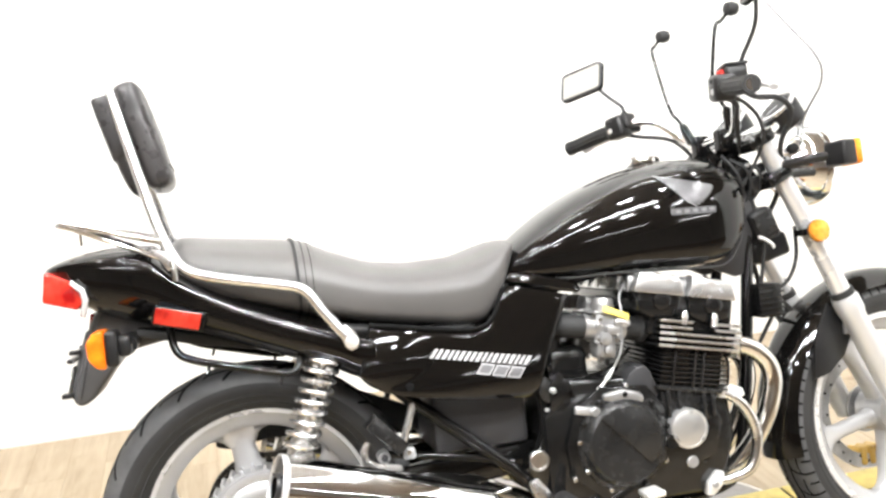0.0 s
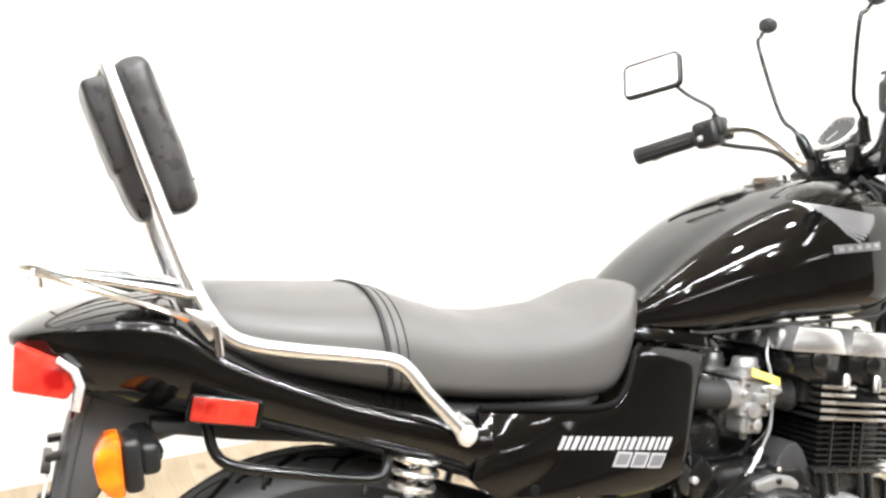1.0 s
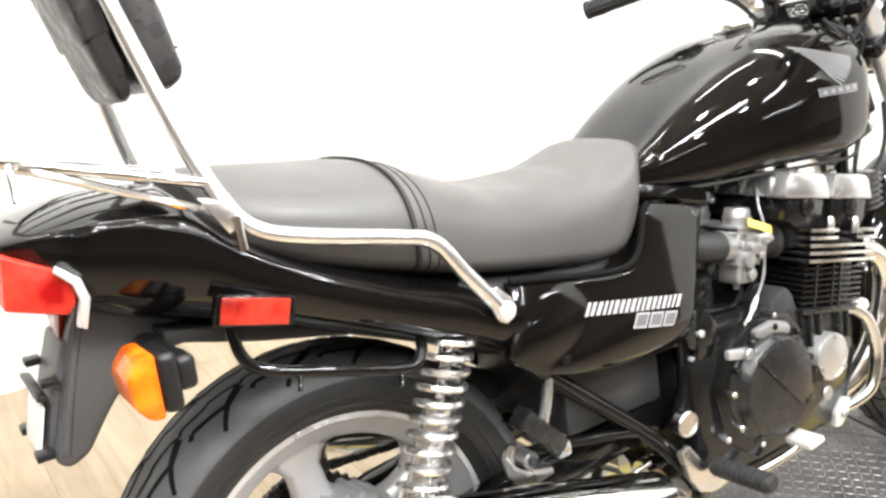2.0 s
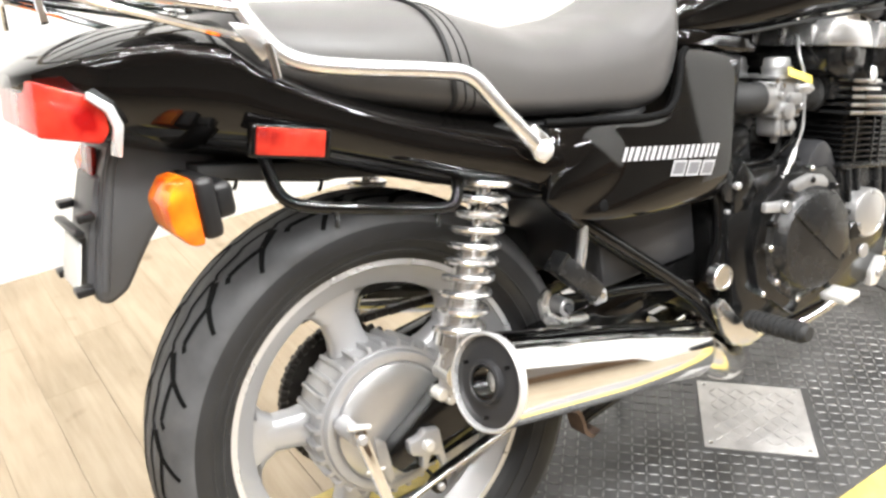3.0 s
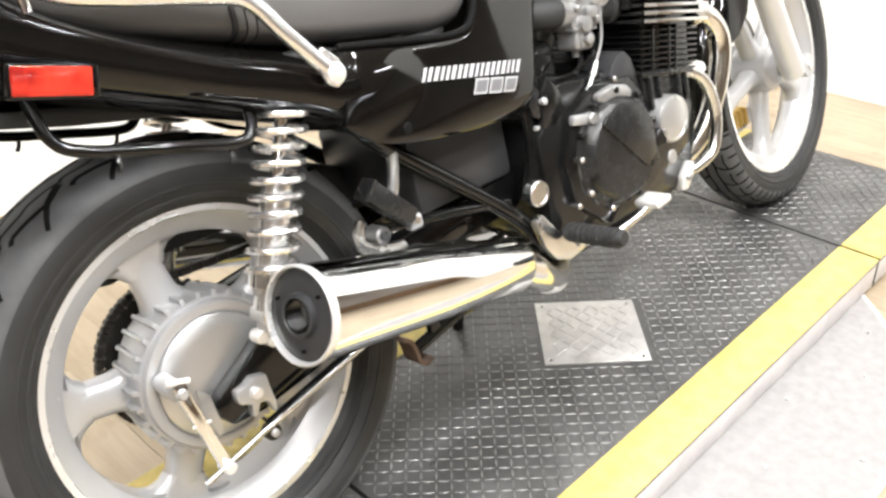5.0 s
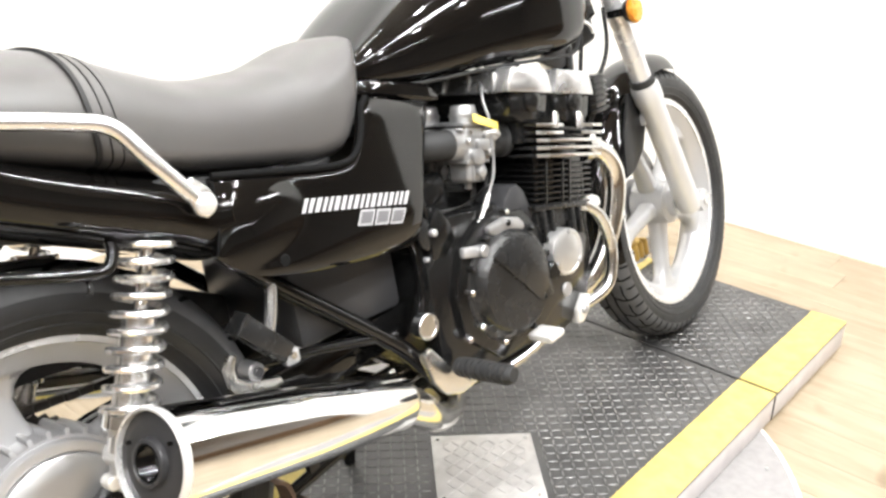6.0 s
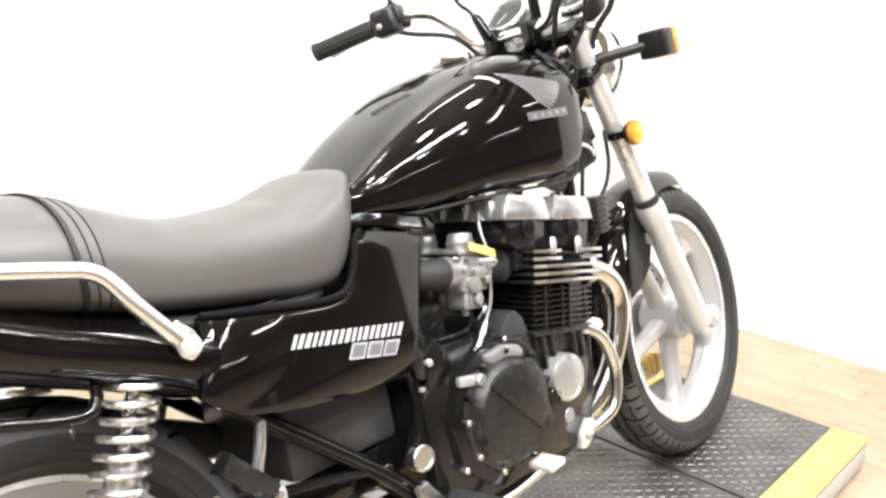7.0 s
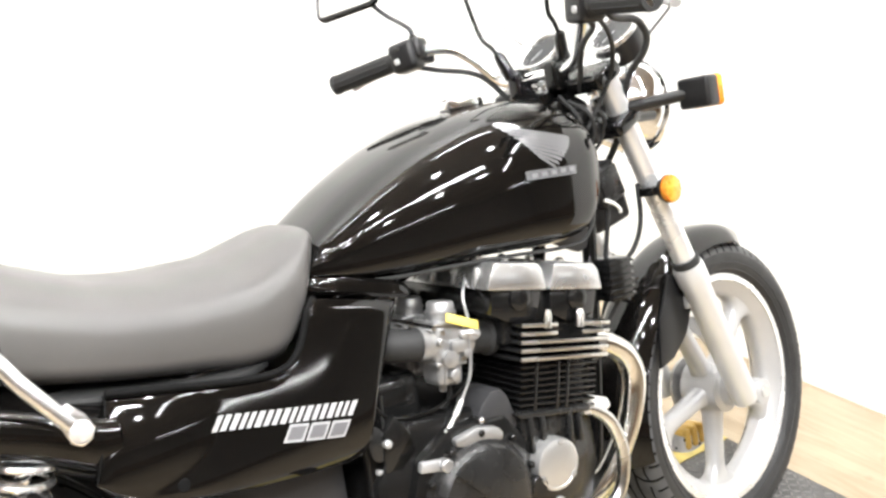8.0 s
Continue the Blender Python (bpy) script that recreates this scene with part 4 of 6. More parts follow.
part("outer_rail", tube([(-0.125, -0.160, 0.893), (-0.20, -0.150, 0.915), (-0.28, -0.128, 0.938), (-0.325, -0.095, 0.952), (-0.343, -0.05, 0.957), (-0.346, 0, 0.958), (-0.343, 0.05, 0.957), (-0.325, 0.095, 0.952), (-0.28, 0.128, 0.938), (-0.20, 0.150, 0.915), (-0.125, 0.160, 0.893)], 0.0062, 12, 5), M_CHROME, rack)
for y in (-0.07, 0.0, 0.07):
    part("rack_slat", tube([(-0.140, y, 0.906), (-0.337, y, 0.955)], 0.004, 8), M_CHROME, rack)
part("cross_bar", tube([(-0.142, -0.152, 0.900), (-0.142, 0.152, 0.900)], 0.005, 8), M_CHROME, rack)
for s in (-1, 1):
    part("brace", tube([(-0.318, s * 0.105, 0.944), (-0.292, s * 0.128, 0.935), (-0.115, s * 0.178, 0.855)], 0.005, 8), M_CHROME, rack)
    part("hook", tube([(-0.318, s * 0.120, 0.946), (-0.321, s * 0.140, 0.940), (-0.322, s * 0.150, 0.911)], 0.004, 8), M_CHROME, rack)
# grab bars below the tail
for s in (-1, 1):
    part("grab_bar", tube([(-0.135, s * 0.150, 0.735), (-0.128, s * 0.158, 0.690), (-0.100, s * 0.165, 0.668), (-0.02, s * 0.172, 0.645), (0.07, s * 0.176, 0.622), (0.095, s * 0.172, 0.632), (0.10, s * 0.165, 0.655)], 0.0075, 12, 5), M_SATIN, bike, "black tubular bungee rail")
    for hx, hz in ((-0.070, 0.660), (0.062, 0.624)):
        part("rail_hook", tube([(hx, s * 0.170, hz), (hx - 0.002, s * 0.176, hz - 0.014), (hx - 0.006, s * 0.180, hz - 0.022)], 0.0032, 8, 3), M_SATIN, bike)

# rear mudguard, plate bracket, rear indicators
guard = part("rear_mudguard", prism([(-0.18, 0.750), (-0.275, 0.778), (-0.292, 0.745), (-0.325, 0.640), (-0.336, 0.606), (-0.322, 0.592), (-0.296, 0.604), (-0.262, 0.650), (-0.225, 0.690), (-0.14, 0.705)], -0.066, 0.066, 0.014, segs=3), M_GUARD, bike, "black plastic rear mudguard")
part("inner_guard", prism([(0.25, 0.618), (0.10, 0.672), (-0.10, 0.715), (-0.20, 0.735), (-0.20, 0.720), (-0.09, 0.690), (0.10, 0.650), (0.20, 0.616), (0.25, 0.585), (0.27, 0.585)], -0.112, 0.112, 0.004), M_GRIP, bike)
part("plate_bracket", prism([(-0.286, 0.742), (-0.300, 0.738), (-0.318, 0.690), (-0.340, 0.612), (-0.330, 0.606), (-0.310, 0.668)], -0.052, 0.052, 0.003), M_GUARD, bike, "grey number plate bracket")
part("plate_reflector", box(0.006, 0.060, 0.036, (-0.292, 0, 0.752), 0.002, pose(0, 0, 0, 0, 12, 0)), M_REFLECT, bike, "small red reflector")
part("plate_holder", box(0.003, 0.100, 0.058, (-0.340, 0, 0.642), 0.001, pose(0, 0, 0, 0, 15, 0)), M_PALE, bike, "blank white plate")
part("plate_lip", box(0.012, 0.130, 0.007, (-0.333, 0, 0.683), 0.002, pose(0, 0, 0, 0, 15, 0)), M_PLASTIC, bike)
for s in (-1, 1):
    part("guard_rib", tube([(-0.268, s * 0.064, 0.775), (-0.283, s * 0.065, 0.745), (-0.304, s * 0.065, 0.680), (-0.322, s * 0.064, 0.612)], 0.0055, 10, 5), M_GUARD, bike)
    for z in (0.700, 0.618):
        part("plate_clip", box(0.020, 0.026, 0.009, (-0.322 - (0.70 - z) * 0.26, s * 0.058, z), 0.002), M_PLASTIC, bike)
    ind = assembly("rear_indicator", "orange rear turn signal on black stalk")
    ind.location = (-0.235, s * 0.205, 0.712)
    part("stalk", tube([(0.02, -s * 0.13, 0.0), (0.025, -s * 0.02, 0.0)], 0.018, 12), M_PLASTIC, ind)
    part("housing", box(0.022, 0.072, 0.064, (0.004, 0, 0), 0.008, segs=3), M_PLASTIC, ind)
    part("socket", box(0.024, 0.046, 0.038, (0.024, 0, 0.002), 0.008, segs=3), M_PLASTIC, ind)
    lens = prism([(-0.007, -0.035), (-0.007, 0.035), (-0.024, 0.034), (-0.039, 0.014), (-0.036, -0.016), (-0.022, -0.033)], -0.038, 0.038, 0.005)
    part("lens", lens, M_ORANGE, ind, "faceted orange plastic lens")

# ---- frame ----
for s in (-1, 1):
    part("frame_rail", tube([(0.27, s * 0.135, 0.575), (0.313, s * 0.135, 0.527), (0.505, s * 0.138, 0.362), (0.56, s * 0.135, 0.30), (0.62, s * 0.125, 0.245), (0.75, s * 0.12, 0.225), (0.98, s * 0.11, 0.240), (1.045, s * 0.095, 0.30), (1.09, s * 0.08, 0.50), (1.135, s * 0.060, 0.80), (1.15, s * 0.035, 0.90)], 0.0135, 14, 4), M_SATIN, bike, "black tubular frame cradle")
    part("rear_strut", tube([(0.312, s * 0.14, 0.525), (0.300, s * 0.145, 0.49), (0.285, s * 0.145, 0.450)], 0.0085, 12, 3), M_LID, bike)
    part("peg_rail", tube([(0.24, s * 0.14, 0.432), (0.38, s * 0.14, 0.405), (0.51, s * 0.14, 0.375)], 0.0075, 12, 3), M_SATIN, bike)
    part("seat_rail", tube([(-0.10, s * 0.12, 0.735), (0.20, s * 0.13, 0.66), (0.55, s * 0.12, 0.70), (0.75, s * 0.08, 0.74)], 0.012, 10, 3), M_SATIN, bike)
    plate = part("pivot_plate", tube([(0.600, s * 0.128, 0.600), (0.580, s * 0.133, 0.545), (0.585, s * 0.140, 0.480), (0.580, s * 0.142, 0.42), (0.557, s * 0.138, 0.36)], [0.011, 0.012, 0.012, 0.013, 0.018], 14, 5), M_SATIN, bike, "glossy black frame downtube behind the engine")
    part("hose", tube([(0.618, s * 0.130, 0.570), (0.606, s * 0.150, 0.535), (0.610, s * 0.154, 0.480), (0.603, s * 0.152, 0.425), (0.575, s * 0.148, 0.400)], 0.0055, 10, 5), M_SATIN, plate)
    for hz, hx in ((0.527, 0.592), (0.470, 0.597), (0.432, 0.594)):
        part("hose_clip", box(0.030, 0.014, 0.007, (hx, s * 0.152, hz), 0.002, pose(0, 0, 0, 0, 14, 0)), M_CAST, plate)
    part("mount_lug", prism([(0.570, 0.526), (0.587, 0.544), (0.612, 0.518), (0.630, 0.513), (0.626, 0.503), (0.604, 0.500), (0.590, 0.485), (0.577, 0.495)], s * 0.150, s * 0.162, 0.004), M_ENGMATT, plate, "dull cast engine mount lug")
    part("lug_bolt", lathe_m((0.600, 0, 0.513), 0.006, s * 0.160, s * 0.172, 0.002 * -s), M_CAST, plate)
    part("pivot_cap", lathe([(0.006, s * 0.150), (0.0215, s * 0.150), (0.0215, s * 0.166), (0.0195, s * 0.168), (0.0170, s * 0.168), (0.0155, s * 0.1655), (0.004, s * 0.1655)], (0.557, 0, 0.374), "y", 28), M_ALU, bike, "polished pivot cap")
    trim = bmesh.new()
    rings(trim, [[(x, s * (y + dy), z) for dy, z in ((-0.020, z0), (0.0, z0 + 0.001), (0.003, z0 + 0.006), (0.001, z1 - 0.006), (-0.004, z1 - 0.001), (-0.020, z1))] for x, y, z0, z1 in
                 ((0.524, 0.106, 0.738, 0.760), (0.532, 0.112, 0.7375, 0.763), (0.57, 0.121, 0.731, 0.757), (0.62, 0.130, 0.719, 0.747), (0.66, 0.136, 0.7085, 0.737), (0.684, 0.138, 0.704, 0.727), (0.692, 0.134, 0.706, 0.720))])
    part("tank_trim", trim, M_PAINT, bike, "gloss black trim panel under the tank")
part("battery_box", box(0.20, 0.235, 0.13, (0.455, 0, 0.47), 0.012), M_BOX, bike, "black plastic battery box")
part("head_stock", tube([(1.09, 0, 0.975), (1.155, 0, 0.82)], 0.040, 20), M_SATIN, bike)
part("wiring_cover", prism([(1.085, 0.905), (1.090, 0.955), (1.120, 0.972), (1.160, 0.950), (1.190, 0.880), (1.160, 0.865), (1.11, 0.880)], -0.060, 0.060, 0.004), M_SATIN, bike, "black wiring cover round the steering head")
for cx, cy, cz, sx, sy, sz in ((1.118, -0.078, 0.925, 0.030, 0.022, 0.026), (1.150, -0.084, 0.893, 0.022, 0.016, 0.034), (1.092, -0.070, 0.896, 0.024, 0.018, 0.018), (1.178, -0.074, 0.930, 0.018, 0.014, 0.022)):
    part("connector", box(sx, sy, sz, (cx, cy, cz), 0.004, pose(0, 0, 0, 12, -18, 10)), M_PLASTIC, bike)
for cx, cy, cz in ((1.135, -0.088, 0.938), (1.165, -0.090, 0.906), (1.108, -0.086, 0.905)):
    part("clip_screw", lathe([(0.001, -0.004), (0.005, -0.004), (0.005, 0.003), (0.002, 0.004)], (cx, cy, cz), "y", 10), M_ALU, bike)
for k in range(3):
    part("wiring_lead", tube([(1.085 + 0.02 * k, -0.070, 0.965 - 0.01 * k), (1.105 + 0.025 * k, -0.092 - 0.004 * k, 0.925), (1.120 + 0.02 * k, -0.086, 0.880), (1.115 + 0.01 * k, -0.060, 0.840)], 0.0038, 8, 5), M_GRIP, bike)
part("backbone", tube([(1.12, 0, 0.88), (0.9, 0, 0.80), (0.6, 0, 0.70)], 0.025, 12), M_SATIN, bike)

for s in (-1, 1):
    neck = part("neck_cover", prism([(1.035, 0.715), (1.045, 0.800), (1.075, 0.880), (1.130, 0.895), (1.150, 0.840), (1.130, 0.700), (1.09, 0.690)], s * 0.075, s * 0.060, 0.005), M_BOX, bike, "dull black plastic steering neck cover")
reg = part("regulator", box(0.055, 0.07, 0.075, (1.150, -0.075, 0.632), 0.004), M_ENGINE, bike, "black finned regulator block")
for k in range(6):
    part("regulator_fin", box(0.062, 0.076, 0.005, (1.150, -0.075, 0.602 + 0.012 * k), 0.001), M_ENGINE, reg)
part("horn", lathe([(0.006, -0.02), (0.036, -0.02), (0.040, 0.0), (0.036, 0.014), (0.010, 0.020)], (1.215, 0.02, 0.800), "x", 28), M_SATIN, bike, "black round horn")
coil = part("ignition_coil", box(0.060, 0.085, 0.075, (1.168, -0.045, 0.800), 0.010, pose(0, 0, 0, 0, -20, 0), segs=3), M_PLASTIC, bike, "black ignition coil block")
part("coil_plate", box(0.050, 0.004, 0.060, (1.168, -0.090, 0.800), 0.002, pose(0, 0, 0, 0, -20, 0)), M_ENGMATT, coil)
part("coil_block", box(0.095, 0.115, 0.055, (1.198, 0, 0.745), 0.012, pose(0, 0, 0, 0, -14, 0), segs=3), M_PLASTIC, bike)
part("white_lead", tube([(1.140, -0.098, 0.775), (1.155, -0.102, 0.768), (1.172, -0.100, 0.756), (1.176, -0.098, 0.748)], 0.0035, 8, 4), M_PALE, bike)
for y, pts in ((-0.07, [(1.140, -0.05, 0.93), (1.152, -0.075, 0.84), (1.165, -0.08, 0.77), (1.150, -0.075, 0.67)]), (-0.09, [(1.245, -0.08, 0.79), (1.238, -0.085, 0.72), (1.215, -0.08, 0.670), (1.170, -0.07, 0.640)]), (-0.06, [(1.225, -0.07, 0.60), (1.19, -0.08, 0.625), (1.165, -0.09, 0.60), (1.13, -0.06, 0.52)])):
    part("wiring_lead", tube(pts, 0.0045, 8, 5), M_GRIP, bike)

# ---- engine ----
eng = assembly("engine", "black air-cooled four-cylinder engine with polished fin edges")
TIP = 11.5
ENG = pose(0.905, 0, 0.48, 0, TIP, 0)      # cylinder foot, tipped forward


def eb(sx, sy, sz, c, bevel=0.003, bm=None):
    b = box(sx, sy, sz, c, bevel)
    bmesh.ops.transform(b, matrix=ENG, verts=b.verts)
    return merge(bm, b)


part("crankcase", prism([(0.575, 0.30), (0.575, 0.46), (0.64, 0.53), (0.80, 0.515), (0.99, 0.475), (1.0, 0.36), (0.96, 0.25), (0.62, 0.25)], -0.165, 0.165, 0.012), M_ENGINE, eng)
part("cylinder_core", eb(0.135, 0.355, 0.20, (-0.006, 0, 0.085)), M_ENGINE, eng)
for x0 in (-0.052, -0.006, 0.014):
    part("barrel_rib", eb(0.006, 0.378, 0.082, (x0, 0, 0.036), 0.002), M_ENGINE, eng)
for k in range(8):
    part("barrel_fin", eb(0.160, 0.375, 0.0035, (-0.003, 0, 0.000 + 0.0098 * k), 0.001), M_ENGINE, eng)
for k in range(5):
    z = 0.084 + 0.0128 * k
    wide = 0.415
    if k < 3:
        fin = part("head_fin", eb(0.190, wide - 0.004, 0.006, (-0.008, 0, z), 0.001), M_ENGINE, eng)
        for s in (-1, 1):
            part("fin_edge", eb(0.182, 0.004, 0.0056, (-0.008, s * (wide / 2 - 0.002), z), 0.001), M_ALU, fin, "polished fin edge")
    else:
        for x0, w in ((-0.064, 0.078), (0.054, 0.066)):
            fin = part("head_fin", eb(w, wide - 0.004, 0.006, (x0, 0, z), 0.001), M_ENGINE, eng)
            for s in (-1, 1):
                part("fin_edge", eb(w - 0.006, 0.004, 0.0056, (x0, s * (wide / 2 - 0.002), z), 0.001), M_ALU, fin, "polished fin edge")
part("cylinder_head", eb(0.190, 0.36, 0.085, (-0.02, 0, 0.145), 0.006), M_ENGINE, eng)
for i, (x0, x1) in enumerate(((-0.152, -0.046), (-0.036, 0.072))):
    xm = (x0 + x1) / 2 + 0.004
    b = prism([(x0 + 0.006, 0.150), (x0 + 0.002, 0.190), (x1 - 0.004, 0.190), (x1 - 0.008, 0.150), (xm + 0.02, 0.138), (xm - 0.02, 0.138)], -0.192, 0.192, 0.006)
    bmesh.ops.transform(b, matrix=ENG, verts=b.verts)
    cb = part("cam_box", b, M_ENGINE, eng)
    back = 0.010 if i == 0 else 0.004
    b = prism([(x0 - back, 0.188), (x0 - back + 0.006, 0.212), (x0 + 0.004, 0.230), (x1 - 0.020, 0.230), (x1 - 0.010, 0.222), (x1 + 0.000, 0.188)], -0.200, 0.200, 0.004)
    for v in b.verts:          # the ends slope back
        if abs(v.co.y) > 0.15 and v.co.z > 0.2:
            v.co.y *= 1 - 0.55 * (v.co.z - 0.2)
    bmesh.ops.transform(b, matrix=ENG, verts=b.verts)
    lid = part("cam_cover", b, M_LID, eng, "chromed cam cover")
    for k in range(7):
        b = box(0.010, 0.006, 0.030, (x0 - back + 0.004, -0.165 + 0.055 * k, 0.206), 0.002)
        bmesh.ops.transform(b, matrix=ENG, verts=b.verts)
        part("lid_rib", b, M_LID, lid)
    for s in (-1, 1):
        b = lathe([(0.008, s * 0.19), (0.020, s * 0.19), (0.020, s * 0.196), (0.016, s * 0.199), (0.006, s * 0.199)], (xm, 0, 0.176), "y", 24)
        bmesh.ops.transform(b, matrix=ENG, verts=b.verts)
        part("end_plug", b, M_ENGINE, eng)
    for k in range(5):
        b = lathe([(0.003, 0.226), (0.008, 0.226), (0.008, 0.234), (0.003, 0.237)], (xm, -0.15 + 0.075 * k, 0), "z", 10)
        bmesh.ops.transform(b, matrix=ENG, verts=b.verts)
        part("cover_screw", b, M_ALU, eng)
for x0 in (-0.046, 0.022):
    for s in (-1, 1):
        b = lathe([(0.004, 0.130), (0.008, 0.130), (0.008, 0.150), (0.005, 0.158), (0.002, 0.159)], (x0, s * 0.201, 0), "z", 10)
        bmesh.ops.transform(b, matrix=ENG, verts=b.verts)
        part("head_nut", b, M_ALU, eng)
# clutch cover, ignition cover
clutch = part("clutch_cover", lathe([(0.06, -0.150), (0.103, -0.150), (0.103, -0.178), (0.098, -0.186), (0.091, -0.188), (0.086, -0.200), (0.079, -0.206), (0.03, -0.207)], (0.736, 0, 0.390), "y", 64), M_ENGMATT, eng, "round black clutch cover ringed with bolts")
part("cover_base", prism([(0.62, 0.33), (0.612, 0.40), (0.64, 0.475), (0.70, 0.510), (0.80, 0.500), (0.845, 0.44), (0.94, 0.455), (0.965, 0.40), (0.94, 0.33), (0.86, 0.31), (0.80, 0.275), (0.70, 0.265)], -0.182, -0.14, 0.006), M_ENGINE, eng)
for a in (12, 48, 85, 118, 150, 172, 208, 246, 292, 330):
    b = box(0.020, 0.030, 0.020, (0.736 + 0.0965 * math.cos(radians(a)), -0.167, 0.390 + 0.0965 * math.sin(radians(a))), 0.007)
    part("bolt_lobe", b, M_ENGMATT, clutch)
    part("cover_bolt", lathe([(0.002, -0.18), (0.0055, -0.18), (0.0055, -0.194), (0.0035, -0.196), (0.001, -0.196)], (0.736 + 0.0995 * math.cos(radians(a)), 0, 0.390 + 0.0995 * math.sin(radians(a))), "y", 10), M_ALU if a in (172, 208, 246, 330) else M_ENGINE, clutch)
ign = part("ignition_cover", lathe([(0.02, -0.175), (0.042, -0.175), (0.042, -0.200), (0.0405, -0.2045), (0.036, -0.206), (0.035, -0.2045), (0.030, -0.2060), (0.008, -0.207)], (0.875, 0, 0.400), "y", 48), M_SATINALU, eng, "round satin ignition cover")
for a in (80, 200, 320):
    part("lid_screw", lathe([(0.001, -0.202), (0.0045, -0.202), (0.0045, -0.2075), (0.001, -0.2085)], (0.875 + 0.036 * math.cos(radians(a)), 0, 0.400 + 0.036 * math.sin(radians(a))), "y", 10), M_CARB, ign)
part("pulser_cover", prism([(0.752, 0.470), (0.748, 0.500), (0.762, 0.524), (0.782, 0.540), (0.800, 0.541), (0.814, 0.525), (0.828, 0.480), (0.822, 0.466)], -0.178, -0.11, 0.006), M_BOX, eng, "dull black cast cover")
for bx, bz in ((0.752, 0.506), (0.781, 0.472), (0.622, 0.330)):
    part("case_bolt", lathe([(0.002, -0.17), (0.0050, -0.17), (0.0050, -0.188), (0.003, -0.190), (0.001, -0.190)], (bx, 0, bz), "y", 10), M_ALU, eng)
part("clutch_tab", box(0.022, 0.012, 0.062, (0.800, -0.204, 0.372), 0.004, pose(0, 0, 0, 0, -14, 0)), M_ENGMATT, eng)
# cylinder foot: ribbed block between the barrel and the case
base = part("barrel_foot", prism([(0.826, 0.492), (0.834, 0.425), (0.936, 0.405), (0.958, 0.462)], -0.182, 0.182, 0.004), M_ENGMATT, eng, "dull black cylinder foot")
for x0, z0, z1 in ((0.842, 0.425, 0.486), (0.866, 0.432, 0.481), (0.922, 0.415, 0.468), (0.942, 0.415, 0.463)):
    part("foot_rib", box(0.009, 0.014, z1 - z0, (x0, -0.184, (z0 + z1) / 2), 0.003, pose(0, 0, 0, 0, 0, 0)), M_ENGMATT, base)
part("foot_flange", prism([(0.815, 0.497), (0.820, 0.488), (0.962, 0.459), (0.966, 0.467)], -0.192, 0.192, 0.002), M_ENGMATT, base)
part("clutch_plateau", prism([(0.680, 0.450), (0.700, 0.462), (0.740, 0.470), (0.782, 0.458), (0.808, 0.422), (0.808, 0.362), (0.780, 0.345)], -0.2110, -0.198, 0.003), M_ENGMATT, eng)
part("oil_filler", lathe_m((0.835, 0, 0.380), 0.016, -0.17, -0.205), M_ENGINE, eng)
part("drain_boss", lathe_m((0.885, 0, 0.325), 0.013, -0.16, -0.185), M_CAST, eng)
part("drain_boss", lathe_m((0.915, 0, 0.330), 0.011, -0.16, -0.180), M_ENGINE, eng)
part("guard_tube", tube([(0.956, -0.165, 0.462), (0.985, -0.172, 0.452), (1.015, -0.175, 0.428), (1.036, -0.175, 0.388), (1.042, -0.175, 0.342), (1.022, -0.174, 0.290), (0.975, -0.168, 0.272), (0.940, -0.155, 0.268)], [0.010, 0.0105, 0.0115, 0.0118, 0.0118, 0.0115, 0.0105, 0.010], 18, 5), M_ALU, eng, "chrome oil pipe guard")
part("guard_foot", prism([(0.915, 0.246), (0.918, 0.272), (0.942, 0.296), (0.960, 0.290), (0.952, 0.262), (0.932, 0.244)], -0.176, -0.158, 0.004), M_WORN, eng, "bright cast bracket")
part("foot_bolt", lathe_m((0.934, 0, 0.268), 0.007, -0.17, -0.182), M_CARB, eng)
part("guard_bracket", prism([(0.960, 0.450), (0.964, 0.470), (0.990, 0.474), (1.020, 0.462), (1.024, 0.446), (1.000, 0.440)], -0.180, -0.158, 0.005), M_WORN, eng, "bright cast bracket")
# clutch release arm, cable, breather hoses
part("release_arm", prism([(0.634, 0.462), (0.637, 0.478), (0.660, 0.474), (0.688, 0.468), (0.690, 0.456), (0.676, 0.452)], -0.190, -0.178, 0.004), M_CAST, eng, "cast clutch release arm")
part("cable_bracket", prism([(0.698, 0.494), (0.742, 0.500), (0.776, 0.490), (0.788, 0.478), (0.784, 0.466), (0.762, 0.470), (0.730, 0.466), (0.712, 0.476), (0.698, 0.482)], -0.192, -0.170, 0.005), M_CARB, eng, "cast cable bracket")
part("release_boss", lathe_m((0.676, 0, 0.462), 0.010, -0.14, -0.199), M_CARB, eng)
part("cable_end", tube([(0.650, -0.180, 0.474), (0.690, -0.176, 0.498)], 0.0020, 8), M_WORN, eng)
part("cable_adjuster", tube([(0.686, -0.176, 0.495), (0.697, -0.175, 0.503), (0.699, -0.175, 0.505), (0.715, -0.173, 0.521), (0.717, -0.173, 0.523), (0.733, -0.170, 0.540)], [0.0050, 0.0050, 0.0032, 0.0032, 0.0050, 0.0036], 10), M_WORN, eng)
part("clutch_cable", tube([(0.733, -0.170, 0.540), (0.751, -0.170, 0.567), (0.760, -0.168, 0.595), (0.763, -0.167, 0.620), (0.766, -0.166, 0.655), (0.775, -0.15, 0.695), (0.84, -0.11, 0.735), (1.0, -0.09, 0.76)], 0.0024, 8, 5), M_CARB, eng, "grey clutch cable")
